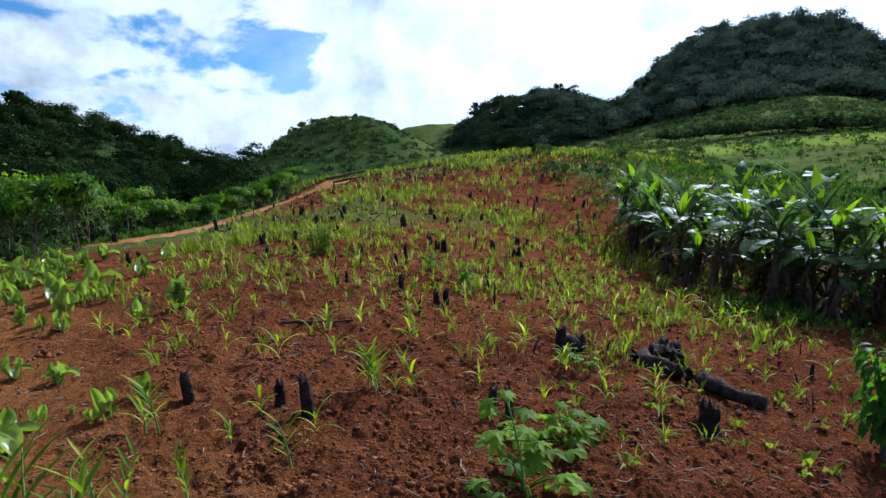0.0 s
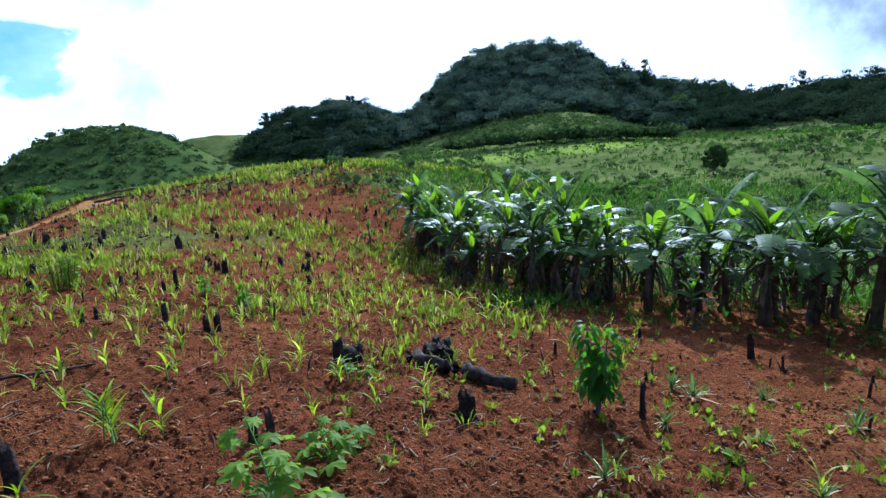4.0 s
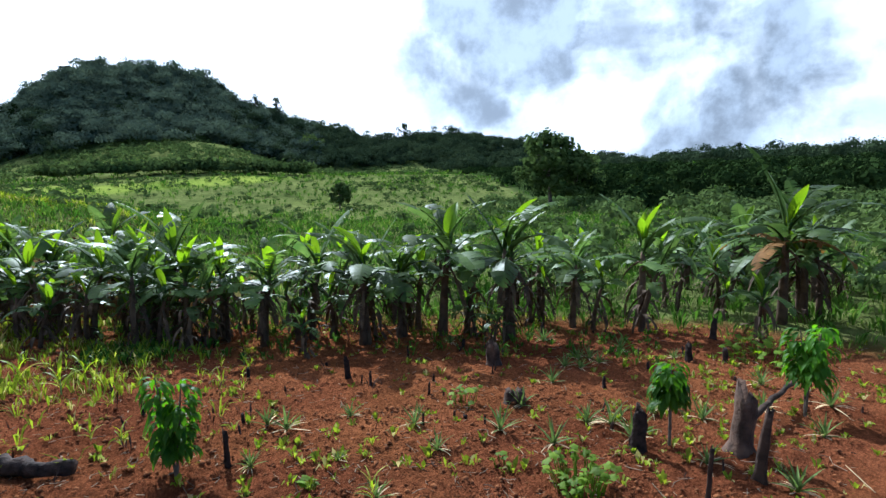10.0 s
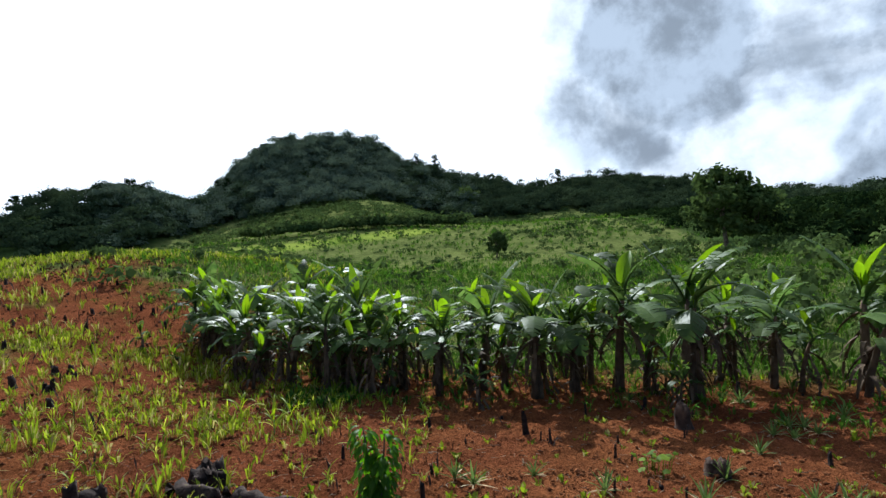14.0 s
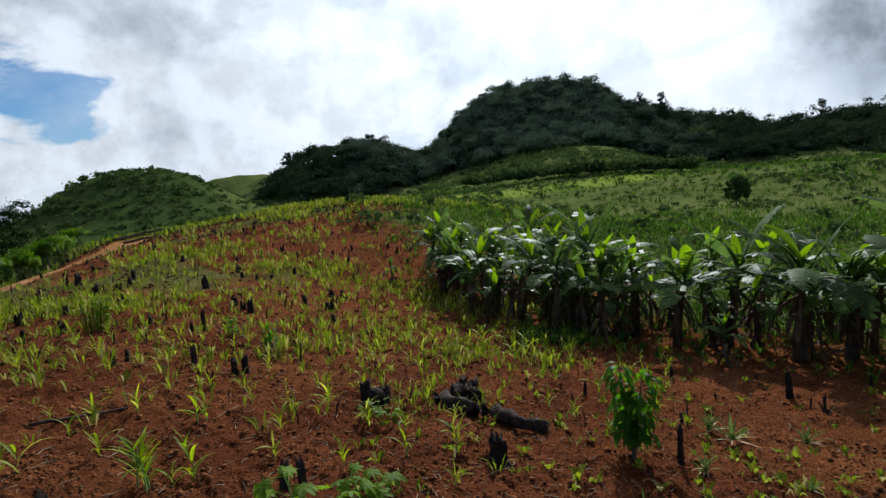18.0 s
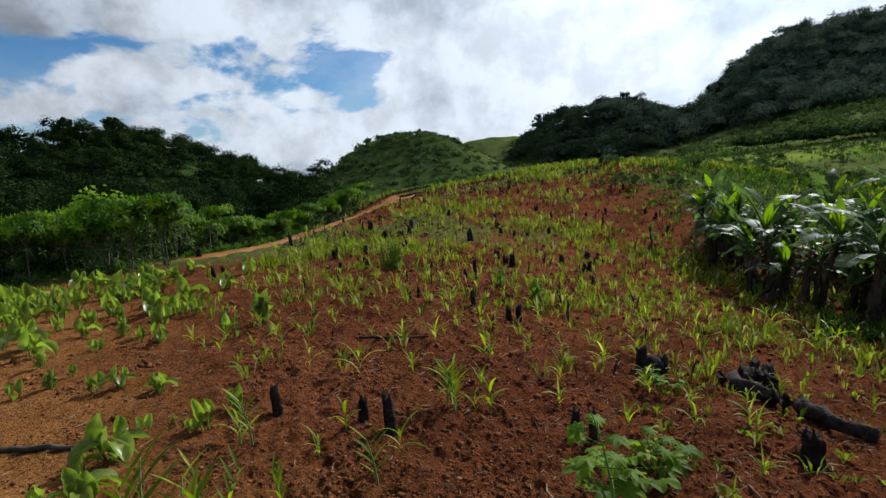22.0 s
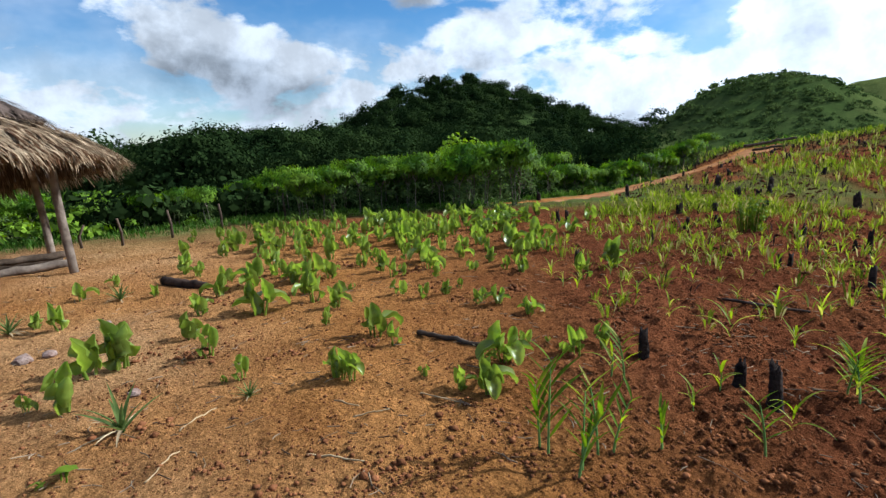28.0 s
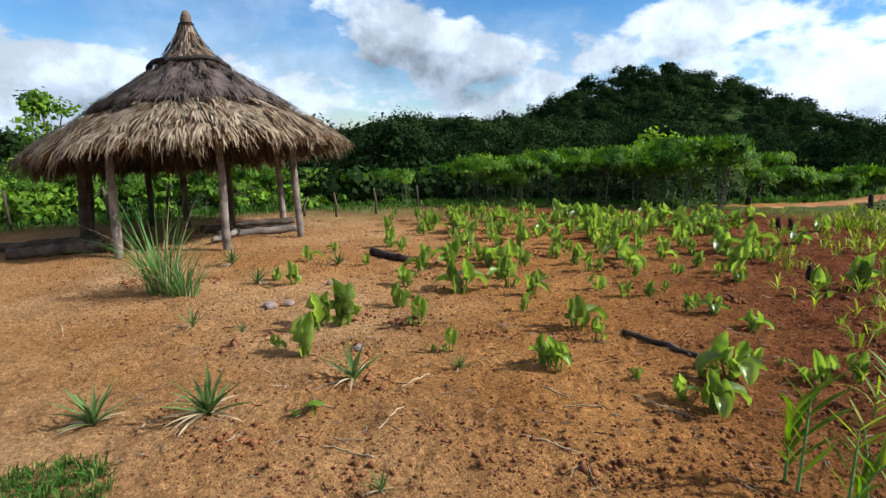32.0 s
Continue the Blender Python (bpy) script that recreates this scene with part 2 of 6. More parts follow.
MAT = {
    "banana_leaf": material("banana_leaf", (0.034, 0.064, 0.017), (0.096, 0.140, 0.036), 3, 0.46, 0.25, 25, 0.45, 0.36, spec=0.09),
    "banana_young": material("banana_young", (0.080, 0.145, 0.010), (0.150, 0.225, 0.018), 3, 0.45, 0.2, 25, 0.25, 0.50, spec=0.1),
    "banana_dead": material("banana_dead", (0.11, 0.055, 0.02), (0.26, 0.135, 0.045), 5, 0.8, 0.4, 30, 0.3, 0.3),
    "banana_stem": material("banana_stem", (0.040, 0.026, 0.017), (0.125, 0.082, 0.048), 5, 0.75, 0.6, 18, 0.3),
    "taro_leaf": material("taro_leaf", (0.095, 0.150, 0.018), (0.255, 0.310, 0.052), 5, 0.30, 0.3, 18, 0.35, 0.42, spec=0.42),
    "taro_stalk": material("taro_stalk", (0.12, 0.22, 0.05), (0.20, 0.33, 0.09), 8, 0.5, 0.1, 30, 0.15),
    "sprout": material("sprout", (0.133, 0.201, 0.015), (0.313, 0.360, 0.034), 6, 0.45, 0.1, 30, 0.35, 0.48, tint=((0.34, 0.34, 0.06), 0.75)),
    "sprout_stuff": material("sprout_stuff", (0.090, 0.136, 0.014), (0.215, 0.249, 0.030), 1.5, 0.7, 0.0, 30, 0.4, 0.4, island=True, tint=((0.26, 0.22, 0.09), 0.78), spec=0.0),
    "grass_stuff": material("grass_stuff", (0.034, 0.082, 0.012), (0.080, 0.14, 0.022), 0.2, 0.9, 0.0, 30, 0.4, 0.25, island=True, tint=((0.16, 0.19, 0.045), 0.85), spec=0.0),
    "cassava_leaf": material("cassava_leaf", (0.030, 0.076, 0.006), (0.145, 0.225, 0.016), 0.9, 0.7, 0.0, 30, 0.5, 0.28, island=True),
    "lime_leaf": material("lime_leaf", (0.085, 0.150, 0.010), (0.200, 0.285, 0.020), 1.2, 0.7, 0.0, 30, 0.3, 0.35, island=True),
    "cassava_stem": material("cassava_stem", (0.07, 0.058, 0.042), (0.19, 0.16, 0.12), 8, 0.85, 0.3, 40, 0.25),
    "papaya_leaf": material("papaya_leaf", (0.033, 0.092, 0.009), (0.088, 0.185, 0.016), 5, 0.5, 0.2, 30, 0.3, 0.5),
    "weed_leaf": material("weed_leaf", (0.062, 0.112, 0.009), (0.145, 0.210, 0.020), 6, 0.55, 0.2, 30, 0.35, 0.42, spec=0.06),
    "pineapple_leaf": material("pineapple_leaf", (0.060, 0.095, 0.026), (0.140, 0.185, 0.052), 9, 0.55, 0.2, 30, 0.3, 0.25, spec=0.05),
    "grass_blade": material("grass_blade", (0.05, 0.12, 0.025), (0.12, 0.22, 0.05), 6, 0.5, 0.1, 30, 0.3, 0.35),
    "dry_leaf": material("dry_leaf", (0.28, 0.19, 0.10), (0.52, 0.40, 0.23), 9, 0.85, 0.2, 30, 0.3, 0.15, spec=0.1),
    "charred": material("charred", (0.009, 0.007, 0.006), (0.048, 0.032, 0.025), 14, 0.9, 0.9, 30, 0.35, spec=0.1),
    "half_charred": material("half_charred", (0.016, 0.011, 0.009), (0.095, 0.058, 0.040), 7, 0.8, 0.8, 26, 0.3),
    "grey_wood": material("grey_wood", (0.085, 0.062, 0.048), (0.27, 0.215, 0.17), 6, 0.85, 0.5, 30, 0.22),
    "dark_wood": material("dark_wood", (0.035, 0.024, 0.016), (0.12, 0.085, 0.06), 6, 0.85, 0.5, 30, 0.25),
    "thatch": material("thatch", (0.07, 0.045, 0.03), (0.24, 0.17, 0.11), 5, 0.9, 0.9, 22, 0.2),
    "thatch_old": material("thatch_old", (0.05, 0.036, 0.03), (0.15, 0.11, 0.09), 6, 0.92, 0.9, 22, 0.2),
    "straw": material("straw", (0.21, 0.145, 0.088), (0.50, 0.385, 0.25), 6, 0.8, 0.0, 30, 0.5, 0.15, island=True, tint=((0.085, 0.045, 0.025), 0.62), spec=0.0),
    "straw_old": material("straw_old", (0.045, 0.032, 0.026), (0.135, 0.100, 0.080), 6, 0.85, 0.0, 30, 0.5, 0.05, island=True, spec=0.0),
    "rope": material("rope", (0.012, 0.010, 0.009), (0.05, 0.04, 0.034), 20, 0.85, 0.5, 60),
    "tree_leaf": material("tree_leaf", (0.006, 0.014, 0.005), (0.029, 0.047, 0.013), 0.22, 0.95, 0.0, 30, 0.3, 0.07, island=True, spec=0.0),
    # big hill woods: haze painted in as a paler, greyer green
    "hazed_hill_leaf": material("hazed_hill_leaf", (0.048, 0.068, 0.048), (0.100, 0.126, 0.080), 0.16, 0.95, 0.0, 30, 0.06, 0.16, island=True, spec=0.0),
    # side ridge woods: darker copy with the shade of their slopes in the colour
    "shaded_ridge_leaf": material("shaded_ridge_leaf", (0.018, 0.030, 0.016), (0.052, 0.072, 0.034), 0.16, 0.95, 0.0, 30, 0.08, 0.12, island=True, spec=0.0),
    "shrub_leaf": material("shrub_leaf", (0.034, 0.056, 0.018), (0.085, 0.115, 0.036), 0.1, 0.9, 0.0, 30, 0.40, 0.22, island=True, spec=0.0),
    "bark": material("bark", (0.05, 0.04, 0.03), (0.16, 0.13, 0.10), 6, 0.9, 0.6, 30, 0.3),
    "stone": material("stone", (0.14, 0.08, 0.06), (0.32, 0.24, 0.20), 12, 0.9, 0.5, 60, 0.2),
    "clod": material("clod", (0.11, 0.042, 0.019), (0.23, 0.095, 0.040), 10, 0.95, 0.4, 80, 0.3, island=True, spec=0.0),
    "debris": material("debris", (0.03, 0.014, 0.009), (0.12, 0.045, 0.022), 8, 0.95, 0.0, 60, 0.5, island=True, spec=0.0),
    "litter": material("litter", (0.15, 0.095, 0.058), (0.38, 0.29, 0.19), 10, 0.9, 0.0, 60, 0.4, island=True, tint=((0.05, 0.03, 0.022), 0.72), spec=0.0),
}


def ground_material():
    m = bpy.data.materials.new("ground")
    m.use_nodes = True
    nd, ln = m.node_tree.nodes, m.node_tree.links
    bsdf = nd["Principled BSDF"]
    co = nd.new("ShaderNodeNewGeometry").outputs["Position"]

    def noise_at(scale, detail=7, rough=0.6):
        n = nd.new("ShaderNodeTexNoise")
        n.inputs["Scale"].default_value, n.inputs["Detail"].default_value, n.inputs["Roughness"].default_value = scale, detail, rough
        ln.new(co, n.inputs["Vector"])
        return n.outputs[0]

    def ramp_of(v, a, b, p=0.35, q=0.65):
        r = nd.new("ShaderNodeValToRGB")
        r.color_ramp.elements[0].position, r.color_ramp.elements[1].position = p, q
        r.color_ramp.elements[0].color, r.color_ramp.elements[1].color = (*a, 1), (*b, 1)
        ln.new(v, r.inputs[0])
        return r.outputs[0]

    def mixed(f, a, b, kind="MIX"):
        x = nd.new("ShaderNodeMix")
        x.data_type, x.blend_type = "RGBA", kind
        if isinstance(f, float):
            x.inputs[0].default_value = f
        else:
            ln.new(f, x.inputs[0])
        ln.new(a, x.inputs[6])
        ln.new(b, x.inputs[7])
        return x.outputs[2]

    def attribute(name):
        a = nd.new("ShaderNodeAttribute")
        a.attribute_name = name
        return a.outputs["Fac"]

    red = ramp_of(noise_at(0.7), (0.126, 0.043, 0.0190), (0.218, 0.077, 0.034))
    ochre = ramp_of(noise_at(0.9), (0.33, 0.145, 0.040), (0.53, 0.255, 0.080))
    soil = mixed(attribute("ochre"), red, ochre)
    soil = mixed(attribute("dust"), soil, ramp_of(noise_at(1.3), (0.44, 0.245, 0.105), (0.66, 0.41, 0.20)))
    fine = ramp_of(noise_at(24, 12, 0.85), (0.30, 0.28, 0.27), (1.45, 1.42, 1.4), 0.38, 0.62)
    soil = mixed(0.8, soil, fine, "MULTIPLY")
    speck = ramp_of(noise_at(95, 4, 0.75), (0.62, 0.60, 0.58), (1.24, 1.22, 1.2), 0.40, 0.60)
    soil = mixed(0.75, soil, speck, "MULTIPLY")
    ash = ramp_of(noise_at(2.3, 5), (1, 1, 1), (0.55, 0.5, 0.5), 0.56, 0.72)
    soil = mixed(0.6, soil, ash, "MULTIPLY")
    green = ramp_of(noise_at(0.12, 9), (0.062, 0.084, 0.024), (0.155, 0.170, 0.056), 0.32, 0.68)
    green = mixed(0.7, green, ramp_of(noise_at(1.6, 6), (0.7, 0.72, 0.6), (1.2, 1.2, 1.1)), "MULTIPLY")
    col = mixed(attribute("grass"), soil, green)
    pale = ramp_of(noise_at(0.09, 7), (0.13, 0.19, 0.025), (0.26, 0.31, 0.05))
    col = mixed(attribute("meadow"), col, pale)
    wood = ramp_of(noise_at(0.15, 6), (0.018, 0.034, 0.011), (0.045, 0.075, 0.020))
    col = mixed(attribute("wood"), col, wood)
    ln.new(col, bsdf.inputs["Base Color"])
    bsdf.inputs["Roughness"].default_value = 0.93
    bsdf.inputs["Specular IOR Level"].default_value = 0.0
    b0 = nd.new("ShaderNodeBump")
    b0.inputs["Strength"].default_value, b0.inputs["Distance"].default_value = 0.8, 0.06
    ln.new(noise_at(7, 5, 0.6), b0.inputs["Height"])
    b1 = nd.new("ShaderNodeBump")
    ln.new(b0.outputs[0], b1.inputs["Normal"])
    b1.inputs["Strength"].default_value, b1.inputs["Distance"].default_value = 1.0, 0.08
    ln.new(noise_at(22, 10, 0.72), b1.inputs["Height"])
    ln.new(b1.outputs[0], bsdf.inputs["Normal"])
    return m


MAT["ground"] = ground_material()
MAT["track"] = material("track", (0.20, 0.085, 0.036), (0.36, 0.185, 0.085), 1.2, 0.95, 0.6, 14, 0.0, spec=0.0)

def ss(a, b, v):
    u = np.clip((v - a) / (b - a), 0, 1)
    return u * u * (3 - 2 * u)


# hills: azimuth (degrees to the left of +y), distance, height, half-width left and right (degrees), depth, flatness, tree height
HILLS = [
    (39.1, 165, 19.6, 12.1, 15.0, 34, 2.6, 5),
    (59.9, 110, 4.0, 10.8, 16.5, 24, 2, 6),
    (10.7, 175, 19.4, 8.0, 10.3, 30, 2.6, 1.2),
    (0.1, 330, 26.1, 9.2, 13.9, 40, 2.5, 2),
    (-8.2, 205, 20.9, 6.3, 9.0, 34, 4, 5.5),
    (-31.3, 250, 41.4, 12.6, 8.6, 60, 4, 6),
    (-42.2, 250, 21.4, 2.9, 12.2, 45, 2.6, 6),
    (-61.4, 270, 16.6, 7.5, 8.8, 50, 3, 4.5),
    (-75.3, 280, 5.1, 5.2, 4.0, 50, 2.6, 5),
    (-89.5, 230, 1.0, 5.3, 5.7, 45, 2.6, 5),
    (-34.0, 150, 5.4, 9.0, 9.0, 34, 2.6, 1.5),
]


def height(x, y):
    r = np.hypot(x, y) + 1e-6
    az = np.degrees(np.arctan2(-x, y))
    a = np.maximum(-x, 0)
    near = np.where(x > 0, -1.7 * np.tanh(np.maximum(x, 0) / 10), 0.17 * a * np.exp(-(a / 3.0) ** 2) - 0.018 * a)
    near = near - 0.03 * np.clip(y, 0, 11) * ss(-6, 0, x)
    near = near - 0.9 * ss(15, 24, a)
    sig = np.where(az > -10, 18.0, 17.0)
    mid = 2.0 * np.exp(-((az + 10) / sig) ** 2) - 3.3 * ss(11, 28, az) - 1.3 * ss(-22, -42, az)
    far = -5.0 + 3.4 * ss(20, -5, az) + (0.6 + 5.0 * ss(50, 125, r)) * ss(-4, -22, az)
    # the land behind levels out
    behind = ss(140, 180, np.abs(az))
    mid, far = mid * (1 - behind), far * (1 - behind) - 2.0 * behind
    z = near + (mid - near) * ss(13, 38, r)
    z = z + 0.55 * np.exp(-((y - 22.5) / 5.8) ** 2) * np.exp(-((x + 8.6) / 2.8) ** 2)   # shoulder that carries the track
    z = z + (far - z) * ss(44, 80, r)
    for az0, d, h, wl, wr, depth, k, _ in HILLS:
        da = (az - az0 + 180) % 360 - 180
        w = np.where(da > 0, wl, wr)
        g = np.exp(-np.abs(da / w) ** k) * np.exp(-np.abs((r - d) / depth) ** 2.0)
        z = z + h * g
    # low rim of country all round, far off
    return z + 6 * ss(380, 900, r)


def fbm(x, y, scale, octaves=4, seed=0, gain=0.5):
    """Smooth value noise, about -1 to 1."""
    total, amp, norm = np.zeros_like(np.asarray(x, float)), 1.0, 0.0
    for o in range(octaves):
        u, v = np.asarray(x) * scale * 2**o + 17.3 * seed, np.asarray(y) * scale * 2**o - 9.1 * seed
        i, j = np.floor(u), np.floor(v)
        fu, fv = u - i, v - j
        fu, fv = fu * fu * (3 - 2 * fu), fv * fv * (3 - 2 * fv)

        def cell(a, b):
            s = np.sin(a * 127.1 + b * 311.7 + o * 74.7 + seed * 3.3) * 43758.5453
            return (s - np.floor(s)) * 2 - 1

        total += amp * ((cell(i, j) * (1 - fu) + cell(i + 1, j) * fu) * (1 - fv) + (cell(i, j + 1) * (1 - fu) + cell(i + 1, j + 1) * fu) * fv)
        norm += amp
        amp *= gain
    return total / norm


ROAD = [(-8.75, 13.6), (-8.5, 15.5), (-8.15, 19.0), (-7.55, 25.0), (-7.0, 30.5), (-6.7, 33.5), (-7.2, 40.0)]


def road_gap(x, y):
    """Distance from the middle of the track."""
    best = np.full(np.shape(x), 1e9)
    for (ax, ay), (bx, by) in zip(ROAD, ROAD[1:]):
        dx, dy = bx - ax, by - ay
        u = np.clip(((x - ax) * dx + (y - ay) * dy) / (dx * dx + dy * dy), 0, 1)
        best = np.minimum(best, np.hypot(x - ax - u * dx, y - ay - u * dy))
    return best


def wooded(az, r):
    """How far the ground is under trees, 0 to 1."""
    w = ss(40, 52, r) * ss(17, 24, az) * ss(420, 330, r)
    for az0, d, h, wl, wr, depth, k, tree in HILLS:
        if tree < 3:
            continue
        da = (az - az0 + 180) % 360 - 180
        g = np.exp(-np.abs(da / np.where(da > 0, wl, wr) * 0.9) ** k) * np.exp(-np.abs((r - d) / depth * 0.85) ** 2.0)
        w = np.maximum(w, ss(0.18, 0.36, g))
    edge = 118 - 62 * ss(-58, -71, az) - 8 * ss(-72, -80, az)
    w = np.maximum(w, ss(-57, -63, az) * ss(edge, edge + 10, r) * ss(420, 330, r))
    # the grassy hill and the meadow below the big hill stay open
    return w * (1 - ss(0.35, 0.6, np.exp(-np.abs((az - 9.6) / 7.5) ** 4)) * ss(110, 130, r) * ss(230, 215, r))


def relief(x, y):
    """Fine unevenness of the dug soil."""
    r = np.hypot(x, y)
    rough = 0.045 * fbm(x, y, 0.9, 3, 1) + 0.050 * fbm(x, y, 4.5, 3, 2) * ss(60, 20, r) + 0.034 * fbm(x, y, 13, 3, 3) * ss(16, 9, r) + 0.016 * fbm(x, y, 31, 2, 4) * ss(10, 6, r)
    az = np.degrees(np.arctan2(-x, y))
    rough = rough * (1 - 0.5 * ss(22, 48, az) * ss(178, 140, az))
    smooth = ss(1.2, 0.8, road_gap(x, y))
    hills = ss(70, 160, r) * (1.6 * fbm(x, y, 0.035, 4, 5) + 0.5 * fbm(x, y, 0.15, 3, 6))
    rough = rough * ss(0.3, 1.4, r)
    return rough * (1 - 0.6 * smooth) - 0.10 * smooth + hills


def top(x, y):
    return height(x, y) + relief(x, y)


def ground_at(x, y):
    return float(top(np.array([float(x)]), np.array([float(y)]))[0])


def build_ground():
    # rings lie closest where the soil is seen from near by
    r = np.concatenate([[0.25], np.geomspace(0.6, 2, 40)[:-1], np.geomspace(2, 16, 430)[:-1], np.geomspace(16, 2600, 230)])
    rings, spokes = len(r), 820
    # spokes lie closer where the country is looked at
    s = np.linspace(-1, 1, spokes, endpoint=False)
    az = np.degrees(np.pi) * (0.72 * s + 0.28 * s**5)
    A, R = np.meshgrid(np.radians(az), r, indexing="ij")
    x, y = -R * np.sin(A), R * np.cos(A)
    z = top(x, y)
    co = np.stack([x, y, z], -1).reshape(-1, 3)
    i, j = np.meshgrid(np.arange(spokes), np.arange(rings - 1), indexing="ij")
    n = (i + 1) % spokes
    quads = np.stack([i * rings + j, i * rings + j + 1, n * rings + j + 1, n * rings + j], -1).reshape(-1, 4)
    me = bpy.data.meshes.new("ground")
    centre = len(co)
    co = np.vstack([co, [0, 0, ground_at(0, 0)]])
    fan = [(int(k) * rings, int((k + 1) % spokes) * rings, centre) for k in range(spokes)]
    me.from_pydata(co.tolist(), [], quads.tolist() + [f for f in fan])
    azd = np.append(np.degrees(A).ravel(), 0)
    rr = np.append(R.ravel(), 0)
    X, Y = co[:, 0], co[:, 1]
    patch = fbm(X, Y, 0.16, 4, 11)
    gap = road_gap(X, Y)
    road = ss(1.35, 1.0, gap + 0.3 * fbm(X, Y, 0.8, 3, 12)) * (1 - ss(0.22, 0.1, np.abs(gap)) * 0.45)
    # bare field ahead, grass beyond its crest, on the slopes and beside the track
    grass = ss(19, 34, rr + 9 * patch) * ss(-10, -20, azd) + ss(33, 46, rr + 9 * patch)
    grass += ss(0.0, 0.40, fbm(X, Y, 0.26, 4, 13)) * ss(10, 16, rr) * 0.8
    grass += ss(12.5, 15.5, rr + 2 * patch) * ss(14, 22, azd) + ss(11.5, 14.5, rr + 2 * patch) * ss(-30, -48, azd)
    grass += ss(15, 17, rr + patch) * ss(70, 80, azd)
    grass = np.clip(grass, 0, 1) * (1 - road)
    ochre = np.clip(ss(26, 60, azd) * ss(178, 128, azd) * ss(15, 9, rr) * 0.95 + ss(3.5, 1.5, rr) * ss(0.2, 1.2, rr) * ss(0, 30, azd) * ss(178, 128, azd) * 0.6 + road * 0.85 + 0.25 * fbm(X, Y, 0.5, 3, 15) + 0.05 * ss(-24, -48, azd) * ss(-178, -140, azd) * ss(14, 11, rr), 0, 1)
    meadow = ss(62, 74, rr + 12 * fbm(X, Y, 0.03, 3, 14)) * ss(107, 103, rr) * ss(-15, -21, azd) * ss(-52, -40, azd) * ss(-0.05, 0.35, fbm(X * 0.35, Y * 1.6, 0.05, 3, 16))
    meadow = np.clip(meadow * 0.85 , 0, 1)
    dust = ss(52, 80, azd) * ss(178, 132, azd) * ss(17, 11, rr) * np.clip(.62 + .8 * fbm(X, Y, 0.45, 3, 18), 0, 1)
    for key, value in (("grass", grass), ("ochre", ochre), ("dust", dust), ("meadow", meadow), ("wood", np.maximum(wooded(azd, rr) * 0.9, 0.8 * np.exp(-np.abs((azd - 9.6) / 9) ** 4) * ss(100, 130, rr) * ss(260, 220, rr)))):
        me.attributes.new(key, "FLOAT", "POINT").data.foreach_set("value", value.astype(np.float32))
    me.polygons.foreach_set("use_smooth", [True] * len(me.polygons))
    me.materials.append(MAT["ground"])
    return tagged(new("ground", me), "red-brown dug hillside soil with grassy slopes and hills", "ground", kind="structure")


build_ground()


def build_road():
    """The dirt track, a worn strip with two ruts, draped over the ground."""
    pts = []
    for (ax, ay), (bx, by) in zip(ROAD, ROAD[1:]):
        n = max(2, int(math.hypot(bx - ax, by - ay) / 0.35))
        pts += [(ax + (bx - ax) * k / n, ay + (by - ay) * k / n) for k in range(n)]
    p = np.array(pts)
    for _ in range(12):
        p[1:-1] = 0.25 * p[:-2] + 0.5 * p[1:-1] + 0.25 * p[2:]
    d = np.gradient(p, axis=0)
    d /= np.linalg.norm(d, axis=1, keepdims=True)
    side = np.stack([d[:, 1], -d[:, 0]], 1)
    u = np.linspace(-1, 1, 13)
    half = (1.0 + 0.12 * fbm(p[:, 0], p[:, 1], 0.7, 3, 21)) * (0.25 + 0.75 * ss(0, 14, np.arange(len(p))))
    q = p[:, None] + side[:, None] * (u[None, :, None] * half[:, None, None])
    x, y = q[..., 0], q[..., 1]
    z = top(x, y) + 0.03 - 0.03 * np.exp(-((np.abs(u)[None] - 0.55) / 0.16) ** 2) - 0.05 * (np.abs(u)[None] > 0.95)
    v = np.stack([x, y, z], -1).reshape(-1, 3)
    m, n = x.shape
    i, j = np.meshgrid(np.arange(m - 1), np.arange(n - 1), indexing="ij")
    f = np.stack([i * n + j, i * n + j + 1, (i + 1) * n + j + 1, (i + 1) * n + j], -1).reshape(-1, 4)
    me = bpy.data.meshes.new("road")
    me.from_pydata(v.tolist(), [], f.tolist())
    me.polygons.foreach_set("use_smooth", [True] * len(me.polygons))
    me.materials.append(MAT["track"])
    return tagged(new("road", me), "orange dirt track with two wheel ruts", "road", kind="structure")


build_road()


def road_x(y):
    return np.interp(y, [q for _, q in ROAD], [q for q, _ in ROAD])


# ---- mesh building ----
class Shape:
    """Verts and faces gathered for one mesh."""

    def __init__(self):
        self.v, self.f = [], []

    def add(self, verts, faces):
        o = len(self.v)
        self.v.extend([tuple(p) for p in verts])
        self.f.extend([tuple(i + o for i in f) for f in faces])

    def mesh(self, name, mat, smooth=True):
        me = bpy.data.meshes.new(name)
        me.from_pydata(self.v, [], self.f)
        if smooth:
            me.polygons.foreach_set("use_smooth", [True] * len(me.polygons))
        me.materials.append(MAT[mat])
        return me


def part(name, shape, mat, parent, label="", smooth=True):
    ob = new(name, shape.mesh(name, mat, smooth) if isinstance(shape, Shape) else shape)
    ob.parent = parent
    return tagged(ob, label)


def thing(name, label, category, m=None, group="", kind=""):
    ob = new(name)
    ob.empty_display_size = 0.1
    if m is not None:
        ob.matrix_basis = m
    return tagged(ob, label, category, group, kind)


